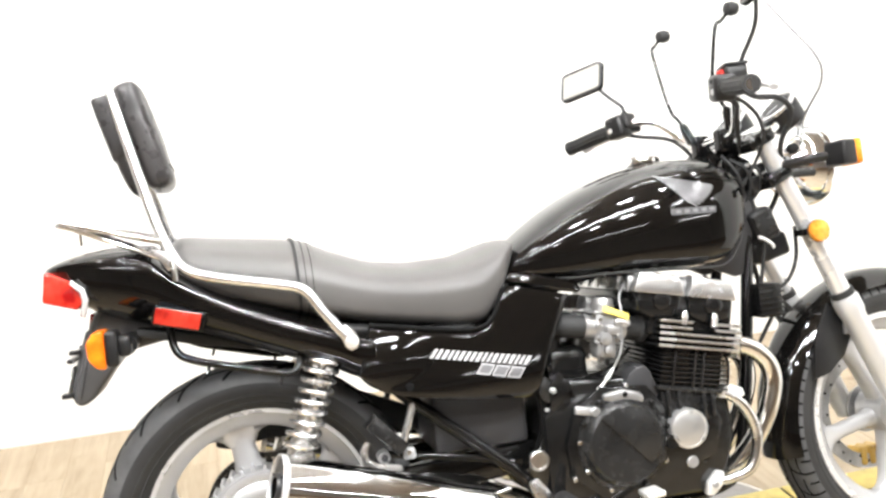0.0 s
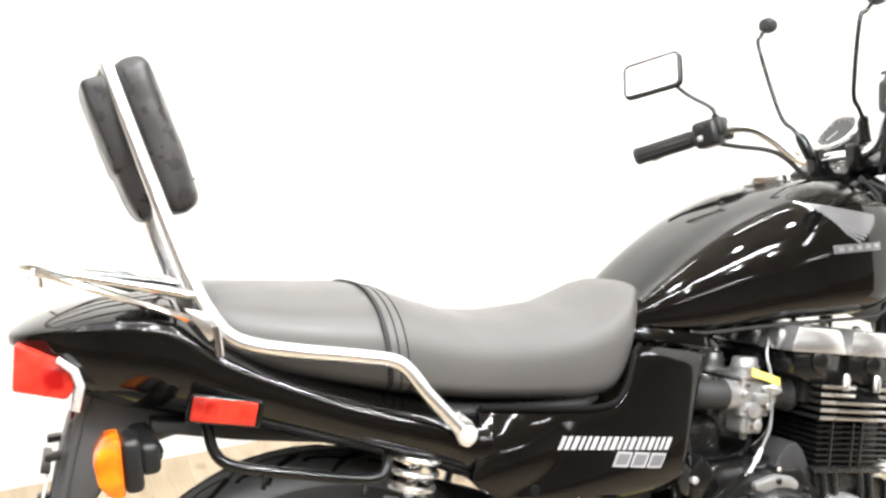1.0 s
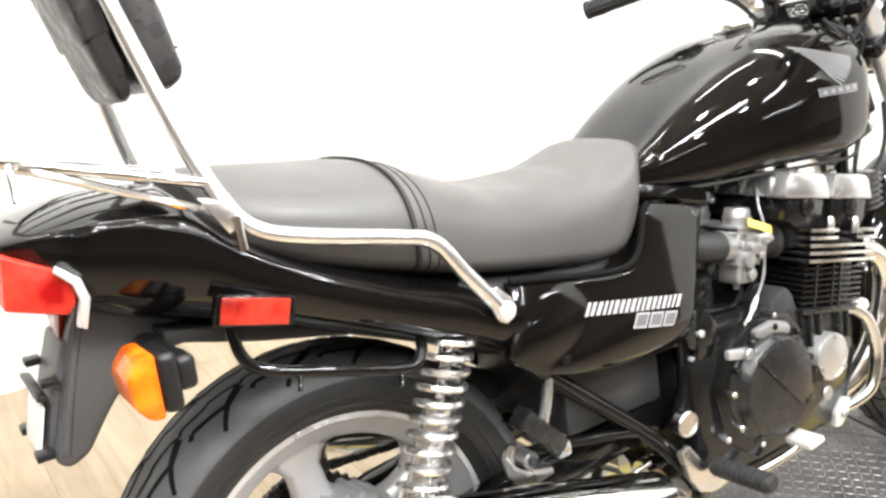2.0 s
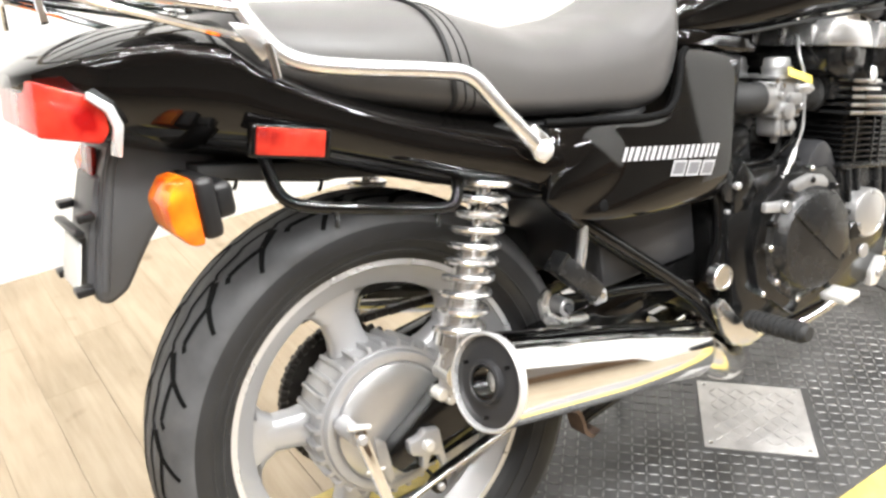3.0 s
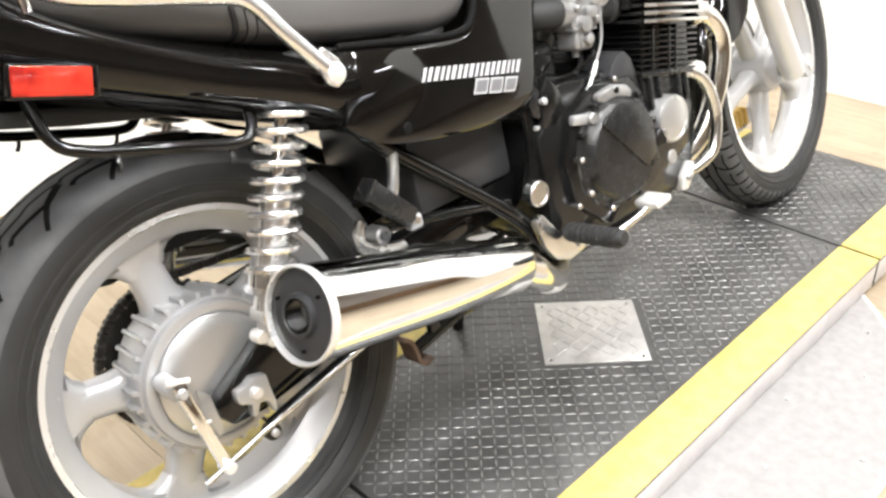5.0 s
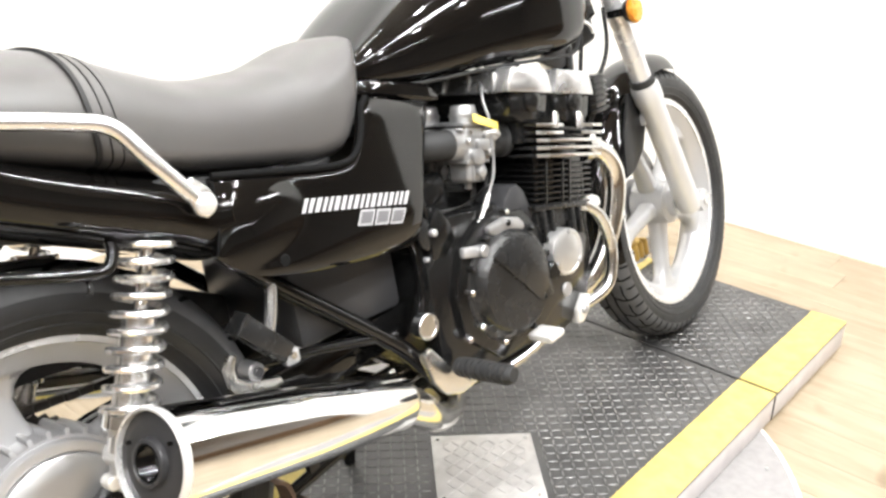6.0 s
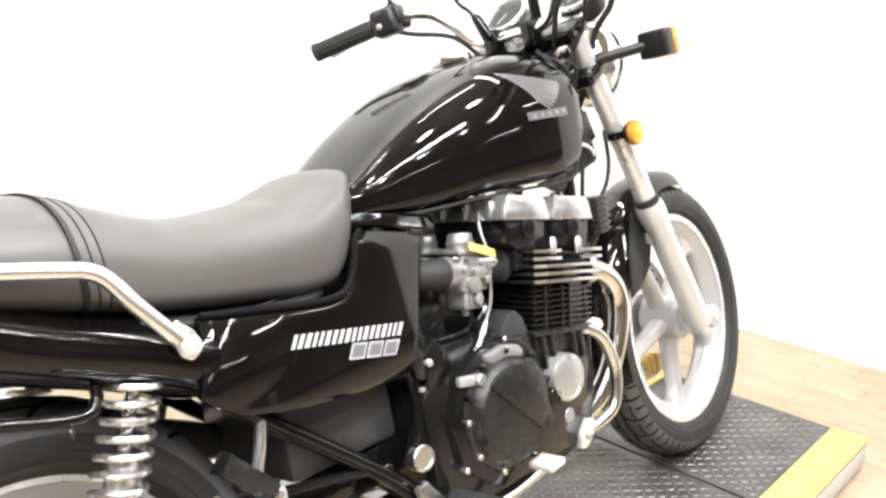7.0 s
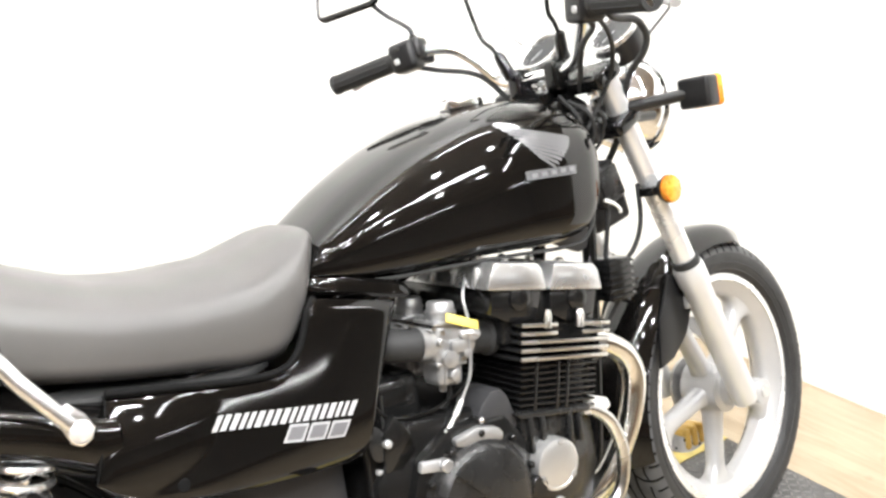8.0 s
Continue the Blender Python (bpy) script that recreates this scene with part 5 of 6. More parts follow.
part("breather_hose", tube([(0.600, -0.145, 0.562), (0.612, -0.150, 0.546), (0.632, -0.150, 0.537), (0.660, -0.150, 0.532), (0.690, -0.150, 0.531), (0.722, -0.150, 0.538), (0.752, -0.148, 0.549), (0.790, -0.135, 0.575)], 0.0034, 8, 5), M_SATIN, eng)
part("case_guard", prism([(0.592, 0.470), (0.596, 0.525), (0.618, 0.550), (0.640, 0.520), (0.650, 0.490), (0.62, 0.465)], -0.165, -0.150, 0.003), M_ENGINE, eng)

# added black block, hides the bright background behind the carburettors
part("starter_housing", box(0.095, 0.235, 0.085, (0.655, 0, 0.548), 0.020, segs=3), M_ENGINE, eng)

# exhaust
for i, y in enumerate((-0.160, -0.055, 0.055, 0.160)):
    k = 0.45 if abs(y) > 0.1 else 0.7
    pipe = [(1.000, y, 0.560), (1.050, y, 0.545), (1.090, y, 0.512), (1.102, y, 0.462), (1.080, y * 0.97, 0.390), (1.035, y * 0.90, 0.318), (0.985, y * 0.72, 0.268), (0.92, y * 0.55, 0.232), (0.82, y * 0.45, 0.215), (0.62, y * 0.45, 0.205)]
    part("header_pipe", tube(pipe, 0.0205, 16, 5), M_BROWNED, bike, "chrome header pipe browned by heat")
    part("exhaust_flange", tube([(1.002, y, 0.560), (1.022, y, 0.556)], 0.030, 18), M_ALU, bike)
for s in (-1, 1):
    ex = assembly("muffler", "long tapered chrome muffler with black end cap")
    a, b = Vector((0.436, s * 0.218, 0.313)), Vector((0.028, s * 0.286, 0.435))
    d = b - a
    part("shell", tube([a, a + d * 0.015, a + d * 0.04, a + d * 0.5, a + d * 0.935, a + d * 0.982], [0.028, 0.037, 0.042, 0.051, 0.058, 0.0584], 48), M_CHROME, ex)
    q = d.to_track_quat("Y", "Z").to_matrix().to_4x4()
    cap = lathe([(0.0200, -0.026), (0.0205, 0.003), (0.0220, 0.006), (0.0255, 0.005), (0.0275, -0.002), (0.034, -0.0035), (0.043, -0.0015), (0.0465, -0.0030), (0.0553, -0.0040), (0.0553, -0.018), (0.030, -0.026)], b, "y", 48, m=q, closed=True)
    part("end_cap", cap, M_BOX, ex, "dull black end cap with outlet hole")
    part("end_ring", lathe([(0.0545, -0.012), (0.0584, -0.009), (0.0592, -0.005), (0.0600, 0.000), (0.0594, 0.0025), (0.0578, 0.0035), (0.0560, 0.0025), (0.0552, -0.001)], b, "y", 64, m=q, closed=True), M_LIP, ex)
    part("outlet", lathe([(0.0198, -0.0275), (0.0198, -0.0255), (0.001, -0.0255), (0.001, -0.0275)], b, "y", 30, m=q), M_GROOVE, ex)
    part("outlet_tube", lathe([(0.0185, -0.025), (0.0185, 0.0045), (0.0203, 0.0045), (0.0203, -0.025)], b, "y", 40, m=q, closed=True), M_SATIN, ex)
    for k in range(3):
        w = q @ Vector((0.0405 * math.cos(2.1 * k + 0.4), 0.004, 0.042 * math.sin(2.1 * k + 0.4)))
        part("cap_rivet", lathe([(0.001, 0.000), (0.0025, -0.001), (0.0025, -0.006), (0.001, -0.006)], b + w, "y", 8, m=q), M_SATIN, ex)
    part("link_pipe", tube([a + Vector((-0.01, 0, 0.003)), (0.470, s * 0.208, 0.282), (0.505, s * 0.195, 0.252), (0.550, s * 0.170, 0.228), (0.600, s * 0.135, 0.212), (0.66, s * 0.08, 0.180)], [0.030, 0.028, 0.024, 0.023, 0.023, 0.023], 18, 4), M_BROWNED, ex, "heat-browned link pipe")
    part("hanger", prism([(0.205, 0.470), (0.217, 0.466), (0.209, 0.450), (0.210, 0.436), (0.224, 0.424), (0.272, 0.413), (0.276, 0.402), (0.24, 0.396), (0.212, 0.405), (0.196, 0.424), (0.194, 0.452)], s * 0.170, s * 0.180, 0.003), M_ALU, ex)
    part("hanger_bolt", lathe_m((0.240, 0, 0.432), 0.0125, s * 0.150, s * 0.178, 0.002 * -s), M_CARB, ex)
    part("bolt_head", lathe_m((0.240, 0, 0.432), 0.0070, s * 0.176, s * 0.184, 0.001 * -s), M_BOX, ex)

# carburettors
for i, y in enumerate((-0.135, -0.048, 0.048, 0.135)):
    cb = assembly("carburettor", "cast aluminium carburettor with rubber intake boots")
    cb.matrix_basis = pose(0.733, y, 0.625, 0, 8, 0)
    part("body", box(0.052, 0.050, 0.060, (0, 0, 0.0), 0.008, segs=3), M_CARB, cb)
    part("throat", lathe([(0.020, -0.04), (0.026, -0.04), (0.026, 0.04), (0.020, 0.04)], (0, 0, 0), "x", 24), M_CARB, cb)
    part("vacuum_cap", lathe([(0.016, 0.03), (0.0225, 0.03), (0.0225, 0.044), (0.0215, 0.048), (0.0205, 0.058), (0.0185, 0.061), (0.004, 0.062)], (0, 0, 0), "z", 28), M_CARB, cb)
    part("float_bowl", box(0.044, 0.046, 0.036, (0.003, 0, -0.046), 0.008, segs=3), M_CARB, cb)
    part("drain_screw", lathe([(0.003, -0.075), (0.006, -0.075), (0.006, -0.060), (0.003, -0.060)], (0.003, 0, 0), "z", 10), M_CARB, cb)
    for sx, sz in ((-0.016, 0.018), (0.018, 0.018), (-0.016, -0.024), (0.020, -0.024)):
        part("body_screw", lathe([(0.001, -0.025), (0.004, -0.025), (0.004, -0.030), (0.001, -0.030)], (sx, 0, sz), "y", 8), M_ALU, cb)
    part("body_rib", box(0.030, 0.012, 0.020, (0.012, -0.028, -0.004), 0.004), M_CARB, cb)
    part("cap_rim", lathe([(0.016, 0.044), (0.0240, 0.044), (0.0240, 0.047), (0.016, 0.047)], (0, 0, 0), "z", 28), M_CARB, cb)
    for bx, bz, br in ((0.022, 0.012, 0.0075), (0.026, -0.016, 0.006), (-0.020, 0.004, 0.006), (0.004, -0.046, 0.009)):
        part("side_boss", lathe([(0.001, -0.022), (br, -0.022), (br, -0.033), (br * 0.7, -0.0345), (0.001, -0.0345)], (bx, 0, bz), "y", 14), M_CARB, cb)
    part("fuel_spigot", tube([(0.020, -0.030, 0.016), (0.034, -0.036, 0.014), (0.044, -0.036, 0.010)], 0.0042, 8, 3), M_CARB, cb)
    part("bowl_rib", box(0.006, 0.050, 0.030, (0.012, -0.001, -0.046), 0.002), M_CARB, cb)
    part("bowl_rib", box(0.006, 0.050, 0.030, (-0.008, -0.001, -0.046), 0.002), M_CARB, cb)
    part("side_cap", lathe([(0.004, -0.024), (0.013, -0.024), (0.013, -0.034), (0.004, -0.036)], (-0.004, 0, -0.022), "y", 16), M_CARB, cb)
    part("cap_flange", box(0.062, 0.058, 0.006, (0, 0, 0.031), 0.002), M_CARB, cb)
    part("bowl_flange", box(0.054, 0.054, 0.006, (0.002, 0, -0.030), 0.002), M_CARB, cb)
    part("intake_boot", lathe([(0.018, 0.034), (0.0265, 0.034), (0.0265, 0.046), (0.0235, 0.052), (0.025, 0.078), (0.030, 0.082), (0.030, 0.09), (0.018, 0.10)], (0, 0, 0), "x", 28), M_GRIP, cb)
    inward = -0.055 if y > 0.1 else 0.055 if y < -0.1 else 0.0
    part("airbox_boot", tube([(-0.034, 0, 0), (-0.046, 0, 0), (-0.052, 0, 0), (-0.070, inward * 0.15, 0), (-0.095, inward * 0.6, 0), (-0.12, inward, 0)], [0.0245, 0.0255, 0.0235, 0.025, 0.027, 0.030], 24, 3), M_GRIP, cb)
    for bx, br in ((-0.041, 0.0262), (0.040, 0.0275)):
        part("hose_clamp", lathe([(br - 0.002, bx - 0.004), (br, bx - 0.004), (br, bx + 0.004), (br - 0.002, bx + 0.004)], (0, 0, 0), "x", 28, closed=True), M_CARB, cb, "steel hose clamp")

tag = part("paper_tag", box(0.060, 0.003, 0.014, (0.753, -0.169, 0.655), 0.0008, pose(0, 0, 0, -20, 24, 0)), M_TAG, bike, "yellow warning tag")
part("throttle_link", tube([(0.755, -0.165, 0.60), (0.755, 0.165, 0.60)], 0.004, 8), M_ALU, bike)
part("choke_link", tube([(0.705, -0.165, 0.655), (0.705, 0.165, 0.655)], 0.004, 8), M_ALU, bike)
part("idle_knob", lathe_m((0.772, 0, 0.632), 0.010, -0.15, -0.172), M_CAST, bike)
part("drain_hose", tube([(0.738, -0.135, 0.555), (0.735, -0.13, 0.53), (0.70, -0.12, 0.50)], 0.004, 8, 4), M_GRIP, bike)
part("air_box", box(0.10, 0.22, 0.14, (0.595, 0, 0.630), 0.015, segs=3), M_PLASTIC, bike, "black plastic air box")
# main stand, folded under the engine
ms = part("main_stand", tube([(0.52, -0.115, 0.262), (0.42, -0.115, 0.240), (0.275, -0.115, 0.212)], 0.010, 12), M_SATIN, bike, "folded black main stand")
foot = bmesh.new()
hook = curve3([(0.258, 0, 0.250), (0.270, 0, 0.241), (0.276, 0, 0.222), (0.279, 0, 0.204), (0.291, 0, 0.193), (0.303, 0, 0.196)], 5)
rings(foot, [[(q.x + dx * 0.0028, y, q.z + dx * 0.0016) for dx, y in ((-1, -0.136), (1, -0.136), (1, -0.100), (-1, -0.100))] for q in hook])
part("stand_foot", foot, M_RUST, ms, "rusty brown hooked stand foot")
part("stand_tang", box(0.02, 0.014, 0.034, (0.330, -0.115, 0.236), 0.003), M_SATIN, ms)

# ---- front end ----
def fork_at(t, y):
    a, b = Vector((1.168, y, 0.985)), Vector((1.474, y, 0.305))
    return a + (b - a) * t


for s in (-1, 1):
    lg = assembly("fork_leg", "telescopic fork leg with silver slider")
    y = s * 0.098
    part("stanchion", tube([fork_at(-0.02, y), fork_at(0.56, y)], 0.0215, 24), M_LIP, lg)
    part("slider", tube([fork_at(0.545, y), fork_at(0.56, y), fork_at(0.60, y), fork_at(0.615, y), fork_at(0.95, y), fork_at(1.0, y)], [0.028, 0.031, 0.031, 0.0275, 0.0275, 0.0255], 24), M_FORK, lg, "silver painted fork slider")
    part("dust_seal", tube([fork_at(0.525, y), fork_at(0.547, y)], 0.027, 24), M_GRIP, lg)
    part("axle_boss", lathe([(0.010, y - s * 0.02), (0.026, y - s * 0.02), (0.026, y + s * 0.026), (0.012, y + s * 0.028)], FA, "y", 28), M_SILVER, lg)
    part("fender_boss", box(0.030, 0.014, 0.026, fork_at(0.66, y) + Vector((-0.012, -s * 0.02, 0)), 0.004), M_SILVER, lg)
    part("fork_cap", tube([fork_at(-0.03, y), fork_at(-0.01, y)], 0.019, 6), M_ALU, lg)
    rfl = assembly("fork_reflector", "round amber reflector on the fork")
    part("lens", lathe([(0.006, s * 0.140), (0.024, s * 0.140), (0.026, s * 0.146), (0.024, s * 0.152), (0.012, s * 0.156), (0.003, s * 0.157)], (1.250, 0, 0.769), "y", 32), M_AMBER, rfl)
    part("backing", lathe([(0.006, s * 0.128), (0.020, s * 0.128), (0.026, s * 0.140), (0.006, s * 0.140)], (1.250, 0, 0.769), "y", 32), M_PLASTIC, rfl)
    part("bracket", box(0.04, 0.03, 0.016, (1.236, s * 0.115, 0.769), 0.003), M_SATIN, rfl)
    fi = assembly("front_indicator", "front turn signal with amber lens on black stalk")
    fi.location = (1.275, s * 0.212, 0.930)
    part("stalk", tube([(-0.085, -s * 0.115, -0.008), (-0.01, -s * 0.02, 0)], 0.011, 12), M_PLASTIC, fi)
    part("housing", box(0.038, 0.062, 0.054, (0.0, 0, 0), 0.007, segs=3), M_PLASTIC, fi)
    part("lens", box(0.018, 0.063, 0.056, (0.026, 0, 0), 0.008, segs=3), M_AMBER, fi, "amber lens")
for t, nm in ((0.0, "top_clamp"), (0.125, "lower_clamp")):
    c = fork_at(t, 0)
    cl = part(nm, box(0.075, 0.255, 0.030, c + Vector((-0.02, 0, 0)), 0.010, pose(0, 0, 0, 0, -24, 0), segs=3), M_SATIN, bike)
# front hub, disc, caliper
part("front_hub", lathe([(0.02, -0.062), (0.034, -0.062), (0.036, -0.045), (0.050, -0.040), (0.052, 0.040), (0.036, 0.05), (0.02, 0.062)], (0, 0, 0), "y", 40), M_SILVER, front_wheel)
part("bearing_cover", lathe([(0.014, -0.060), (0.014, -0.068), (0.022, -0.069), (0.026, -0.066), (0.030, -0.066), (0.031, -0.060)], (0, 0, 0), "y", 36, closed=True), M_ALU, front_wheel, "bright bearing cover")
part("speed_drive", lathe([(0.012, -0.066), (0.020, -0.066), (0.020, -0.074), (0.012, -0.075)], (0, 0, 0), "y", 28, closed=True), M_CAST, front_wheel)
part("axle", lathe([(0.004, -0.13), (0.012, -0.13), (0.012, 0.13), (0.004, 0.13)], FA, "y", 20), M_ALU, bike)
disc = lathe([(0.114, 0.058), (0.148, 0.058), (0.148, 0.063), (0.114, 0.063)], FA, "y", 72, closed=True)
dk = part("brake_disc", disc, M_CARB, bike, "drilled steel brake disc")
for k in range(30):
    a = 12 * k
    rr = 0.121 + 0.010 * (k % 3)
    part("drill_hole", lathe([(0.001, 0.0573), (0.0035, 0.0573), (0.0035, 0.0636), (0.001, 0.0636)], FA + Vector((rr * math.cos(radians(a)), 0, rr * math.sin(radians(a)))), "y", 10), M_GROOVE, dk)
carrier = part("disc_carrier", lathe([(0.03, 0.05), (0.060, 0.055), (0.060, 0.061), (0.03, 0.06)], FA, "y", 40), M_CARB, bike)
for k in range(6):
    b = box(0.064, 0.005, 0.014, (0.088, 0.0595, 0), 0.002, pose(0, 0, 0, 0, 60 * k, 0))
    bmesh.ops.translate(b, verts=b.verts, vec=FA)
    part("carrier_arm", b, M_CARB, carrier)
CAL = Matrix.Translation(FA + Vector((0.0, 0.080, -0.122))) @ pose(0, 0, 0, 0, 0, 0)
b = box(0.085, 0.040, 0.052, (0, 0, 0), 0.012, segs=3)
bmesh.ops.transform(b, matrix=CAL, verts=b.verts)
cal = part("brake_caliper", b, M_GOLD, bike, "gold painted brake caliper")
for k in (-1, 0, 1):
    b = box(0.018, 0.058, 0.046, (0.026 * k, 0, 0.004), 0.008, segs=3)
    bmesh.ops.transform(b, matrix=CAL, verts=b.verts)
    part("caliper_lobe", b, M_GOLD, cal)
# front fender
ft = bmesh.new()
loops = []
for k in range(41):
    a = radians(66 + (190 - 66) * k / 40)
    w = 0.064 if k > 4 else 0.064 * (0.55 + 0.45 * k / 4)
    lp = []
    for off in (0.0, 0.003):
        row = []
        for j in range(13):
            b = -1 + 2 * j / 12
            r = 0.346 + off - 0.040 * abs(b) ** 3
            row.append((FA.x + r * math.cos(a), b * (w + off), FA.z + r * math.sin(a)))
        lp += row if off == 0.0 else row[::-1]
    loops.append(lp)
fender = part("front_fender", rings(ft, loops), M_PAINT, bike, "gloss black front fender")
for s in (-1, 1):
    part("fender_stay", prism([(1.31, 0.60), (1.37, 0.555), (1.375, 0.535), (1.34, 0.475), (1.29, 0.44), (1.245, 0.43), (1.262, 0.52)], s * 0.068, s * 0.073, 0.001), M_PLASTIC, bike)
# head lamp
hl = assembly("head_lamp", "round chrome head lamp")
HL = pose(1.275, 0, 0.938, 0, 6, 0)
def hpart(nm, prof, m, lab=""):
    b = lathe(prof, (0, 0, 0), "x", 48)
    bmesh.ops.transform(b, matrix=HL, verts=b.verts)
    return part(nm, b, m, hl, lab)
hpart("shell", [(0.02, -0.02), (0.05, -0.01), (0.075, 0.02), (0.088, 0.06), (0.090, 0.085)], M_CHROME, "chrome bowl")
hpart("bezel", [(0.07, 0.080), (0.094, 0.080), (0.097, 0.092), (0.094, 0.104), (0.080, 0.106)], M_CHROME)
hpart("glass", [(0.085, 0.100), (0.075, 0.112), (0.05, 0.122), (0.004, 0.126)], M_CLEAR)
for s in (-1, 1):
    part("lamp_bracket", tube([(1.215, s * 0.098, 0.905), (1.30, s * 0.093, 0.905)], 0.010, 10), M_SATIN, hl)

# handlebar
hb = assembly("handlebar", "chrome handlebar with black grips")
right = [(1.105, 0, 1.005), (1.105, -0.06, 1.005), (1.102, -0.095, 1.018), (1.082, -0.132, 1.060), (1.055, -0.165, 1.088), (1.010, -0.208, 1.090), (0.976, -0.250, 1.079), (0.934, -0.380, 1.056)]
left = [(1.105, 0.06, 1.005), (1.102, 0.095, 1.018), (1.082, 0.130, 1.060), (1.055, 0.160, 1.088), (1.012, 0.196, 1.092), (0.977, 0.234, 1.082), (0.922, 0.360, 1.062)]
GRIPS = {1: (Vector((0.977, 0.234, 1.082)), Vector((0.922, 0.360, 1.062))), -1: (Vector((0.976, -0.250, 1.079)), Vector((0.934, -0.380, 1.056)))}
part("bar", tube(left[::-1] + right, 0.0110, 14, 5), M_CHROME, hb, "bent chrome bar")
for s in (-1, 1):
    gi, go = GRIPS[s]
    d = (go - gi)
    grip = part("grip", tube([gi, gi + d * 0.03, gi + d * 0.05, gi + d * 0.94, gi + d * 0.95, go], [0.019, 0.019, 0.0165, 0.0165, 0.0195, 0.0185], 20), M_GRIP, hb, "black rubber grip")
    for k in range(12):
        a = 2 * math.pi * k / 12
        q = d.to_track_quat("Z", "Y")
        o = q @ Vector((0.0166 * math.cos(a), 0.0166 * math.sin(a), 0))
        part("grip_rib", tube([gi + d * 0.08 + o, gi + d * 0.92 + o], 0.0016, 6), M_GRIP, grip)
    qm = d.to_track_quat("Y", "Z").to_matrix().to_4x4()
    sw = part("switch_box", box(0.048, 0.052, 0.056, gi + d * -0.19, 0.010, qm, segs=3), M_PLASTIC, hb, "black switch housing")
    part("switch_half", box(0.046, 0.030, 0.040, gi + d * -0.30 + Vector((0.012, 0, 0.010)), 0.008, qm, segs=3), M_PLASTIC, sw)
    part("rocker", box(0.012, 0.016, 0.010, gi + d * -0.19 + Vector((-0.022, 0, 0.014)), 0.003, qm), M_GRIP, sw)
    part("button", box(0.010, 0.012, 0.012, gi + d * -0.19 + Vector((-0.023, 0, -0.008)), 0.003, qm), M_CAST, sw)
    part("lever", tube([gi + Vector((0.050, -s * 0.010, 0.006)), gi + d * 0.3 + Vector((0.066, 0, 0.002)), gi + d * 0.75 + Vector((0.056, 0, -0.002)), gi + d * 1.03 + Vector((0.048, 0, -0.008))], [0.009, 0.008, 0.007, 0.009], 10, 5, flat=0.7), M_CAST, hb, "polished hand lever")
    part("lever_bracket", box(0.05, 0.03, 0.028, gi + Vector((0.04, -s * 0.03, 0.002)), 0.006), M_PLASTIC, hb)
    part("bar_clamp", box(0.040, 0.030, 0.055, (1.105, s * 0.045, 0.998), 0.008, segs=3), M_SATIN, hb)
    part("switch_lead", tube([gi + d * -0.25 + Vector((0, 0, -0.02)), (1.04, s * 0.190, 1.055), (1.085, s * 0.125, 1.030), (1.12, s * 0.08, 0.965)], 0.005, 8, 5), M_GRIP, hb)
part("kill_switch", box(0.016, 0.018, 0.014, (0.995, -0.212, 1.116), 0.004), M_REDSW, hb, "red stop switch")

for s, ctr, base in ((1, Vector((0.974, 0.346, 1.236)), Vector((1.006, 0.205, 1.120))), (-1, Vector((1.010, -0.330, 1.275)), Vector((1.040, -0.222, 1.120)))):
    mr = assembly("mirror", "rectangular rear view mirror on thin steel stem")
    part("stem", tube([base, base + Vector((-0.002, s * 0.006, 0.02)), base + (ctr - base) * 0.5 + Vector((0.018, 0, 0)), ctr + Vector((0.026, -s * 0.030, -0.020))], 0.0046, 8, 5), M_BOX, mr)
    part("stem_nut", tube([base + Vector((0, 0, -0.03)), base + Vector((0, 0, 0.004))], 0.008, 6), M_SATIN, mr)
    ay = Vector((-0.406, s * 0.909, -0.085)).normalized()
    az = (Vector((0.20, s * 0.33, 0.92)) - ay * ay.dot(Vector((0.20, s * 0.33, 0.92)))).normalized()
    if s < 0:
        ay = -ay
    axx = ay.cross(az)
    mm = Matrix.Translation(ctr) @ Matrix((axx, ay, az)).transposed().to_4x4()
    def rounded(hy, hz, r, n=6):
        return [(cy * (hy - r) + r * math.cos(a), cz * (hz - r) + r * math.sin(a)) for cy, cz, a0 in ((1, 1, 0), (-1, 1, 90), (-1, -1, 180), (1, -1, 270)) for a in [radians(a0 + 90 * k / n) for k in range(n + 1)]]
    turn = Matrix(((0, 0, 1, 0), (1, 0, 0, 0), (0, 1, 0, 0), (0, 0, 0, 1)))      # outline (a, b, h) to (h, a, b)
    for nm, hy, hz, r, x0, x1, bev, mt in (("housing", 0.0680, 0.0410, 0.014, -0.001, 0.012, 0.0020, M_GROOVE), ("glass", 0.0612, 0.0345, 0.010, -0.0026, -0.0014, 0, M_MIRROR)):
        part(nm, prism(rounded(hy, hz, r), x0, x1, bev, m=mm @ turn, plane="xy", segs=1), mt, mr)
    part("rim", tube([mm @ Vector((-0.0015, a, b)) for a, b in rounded(0.0645, 0.0378, 0.012)], 0.0036, 8, closed=True), M_BOX, mr, "dark grey mirror rim")

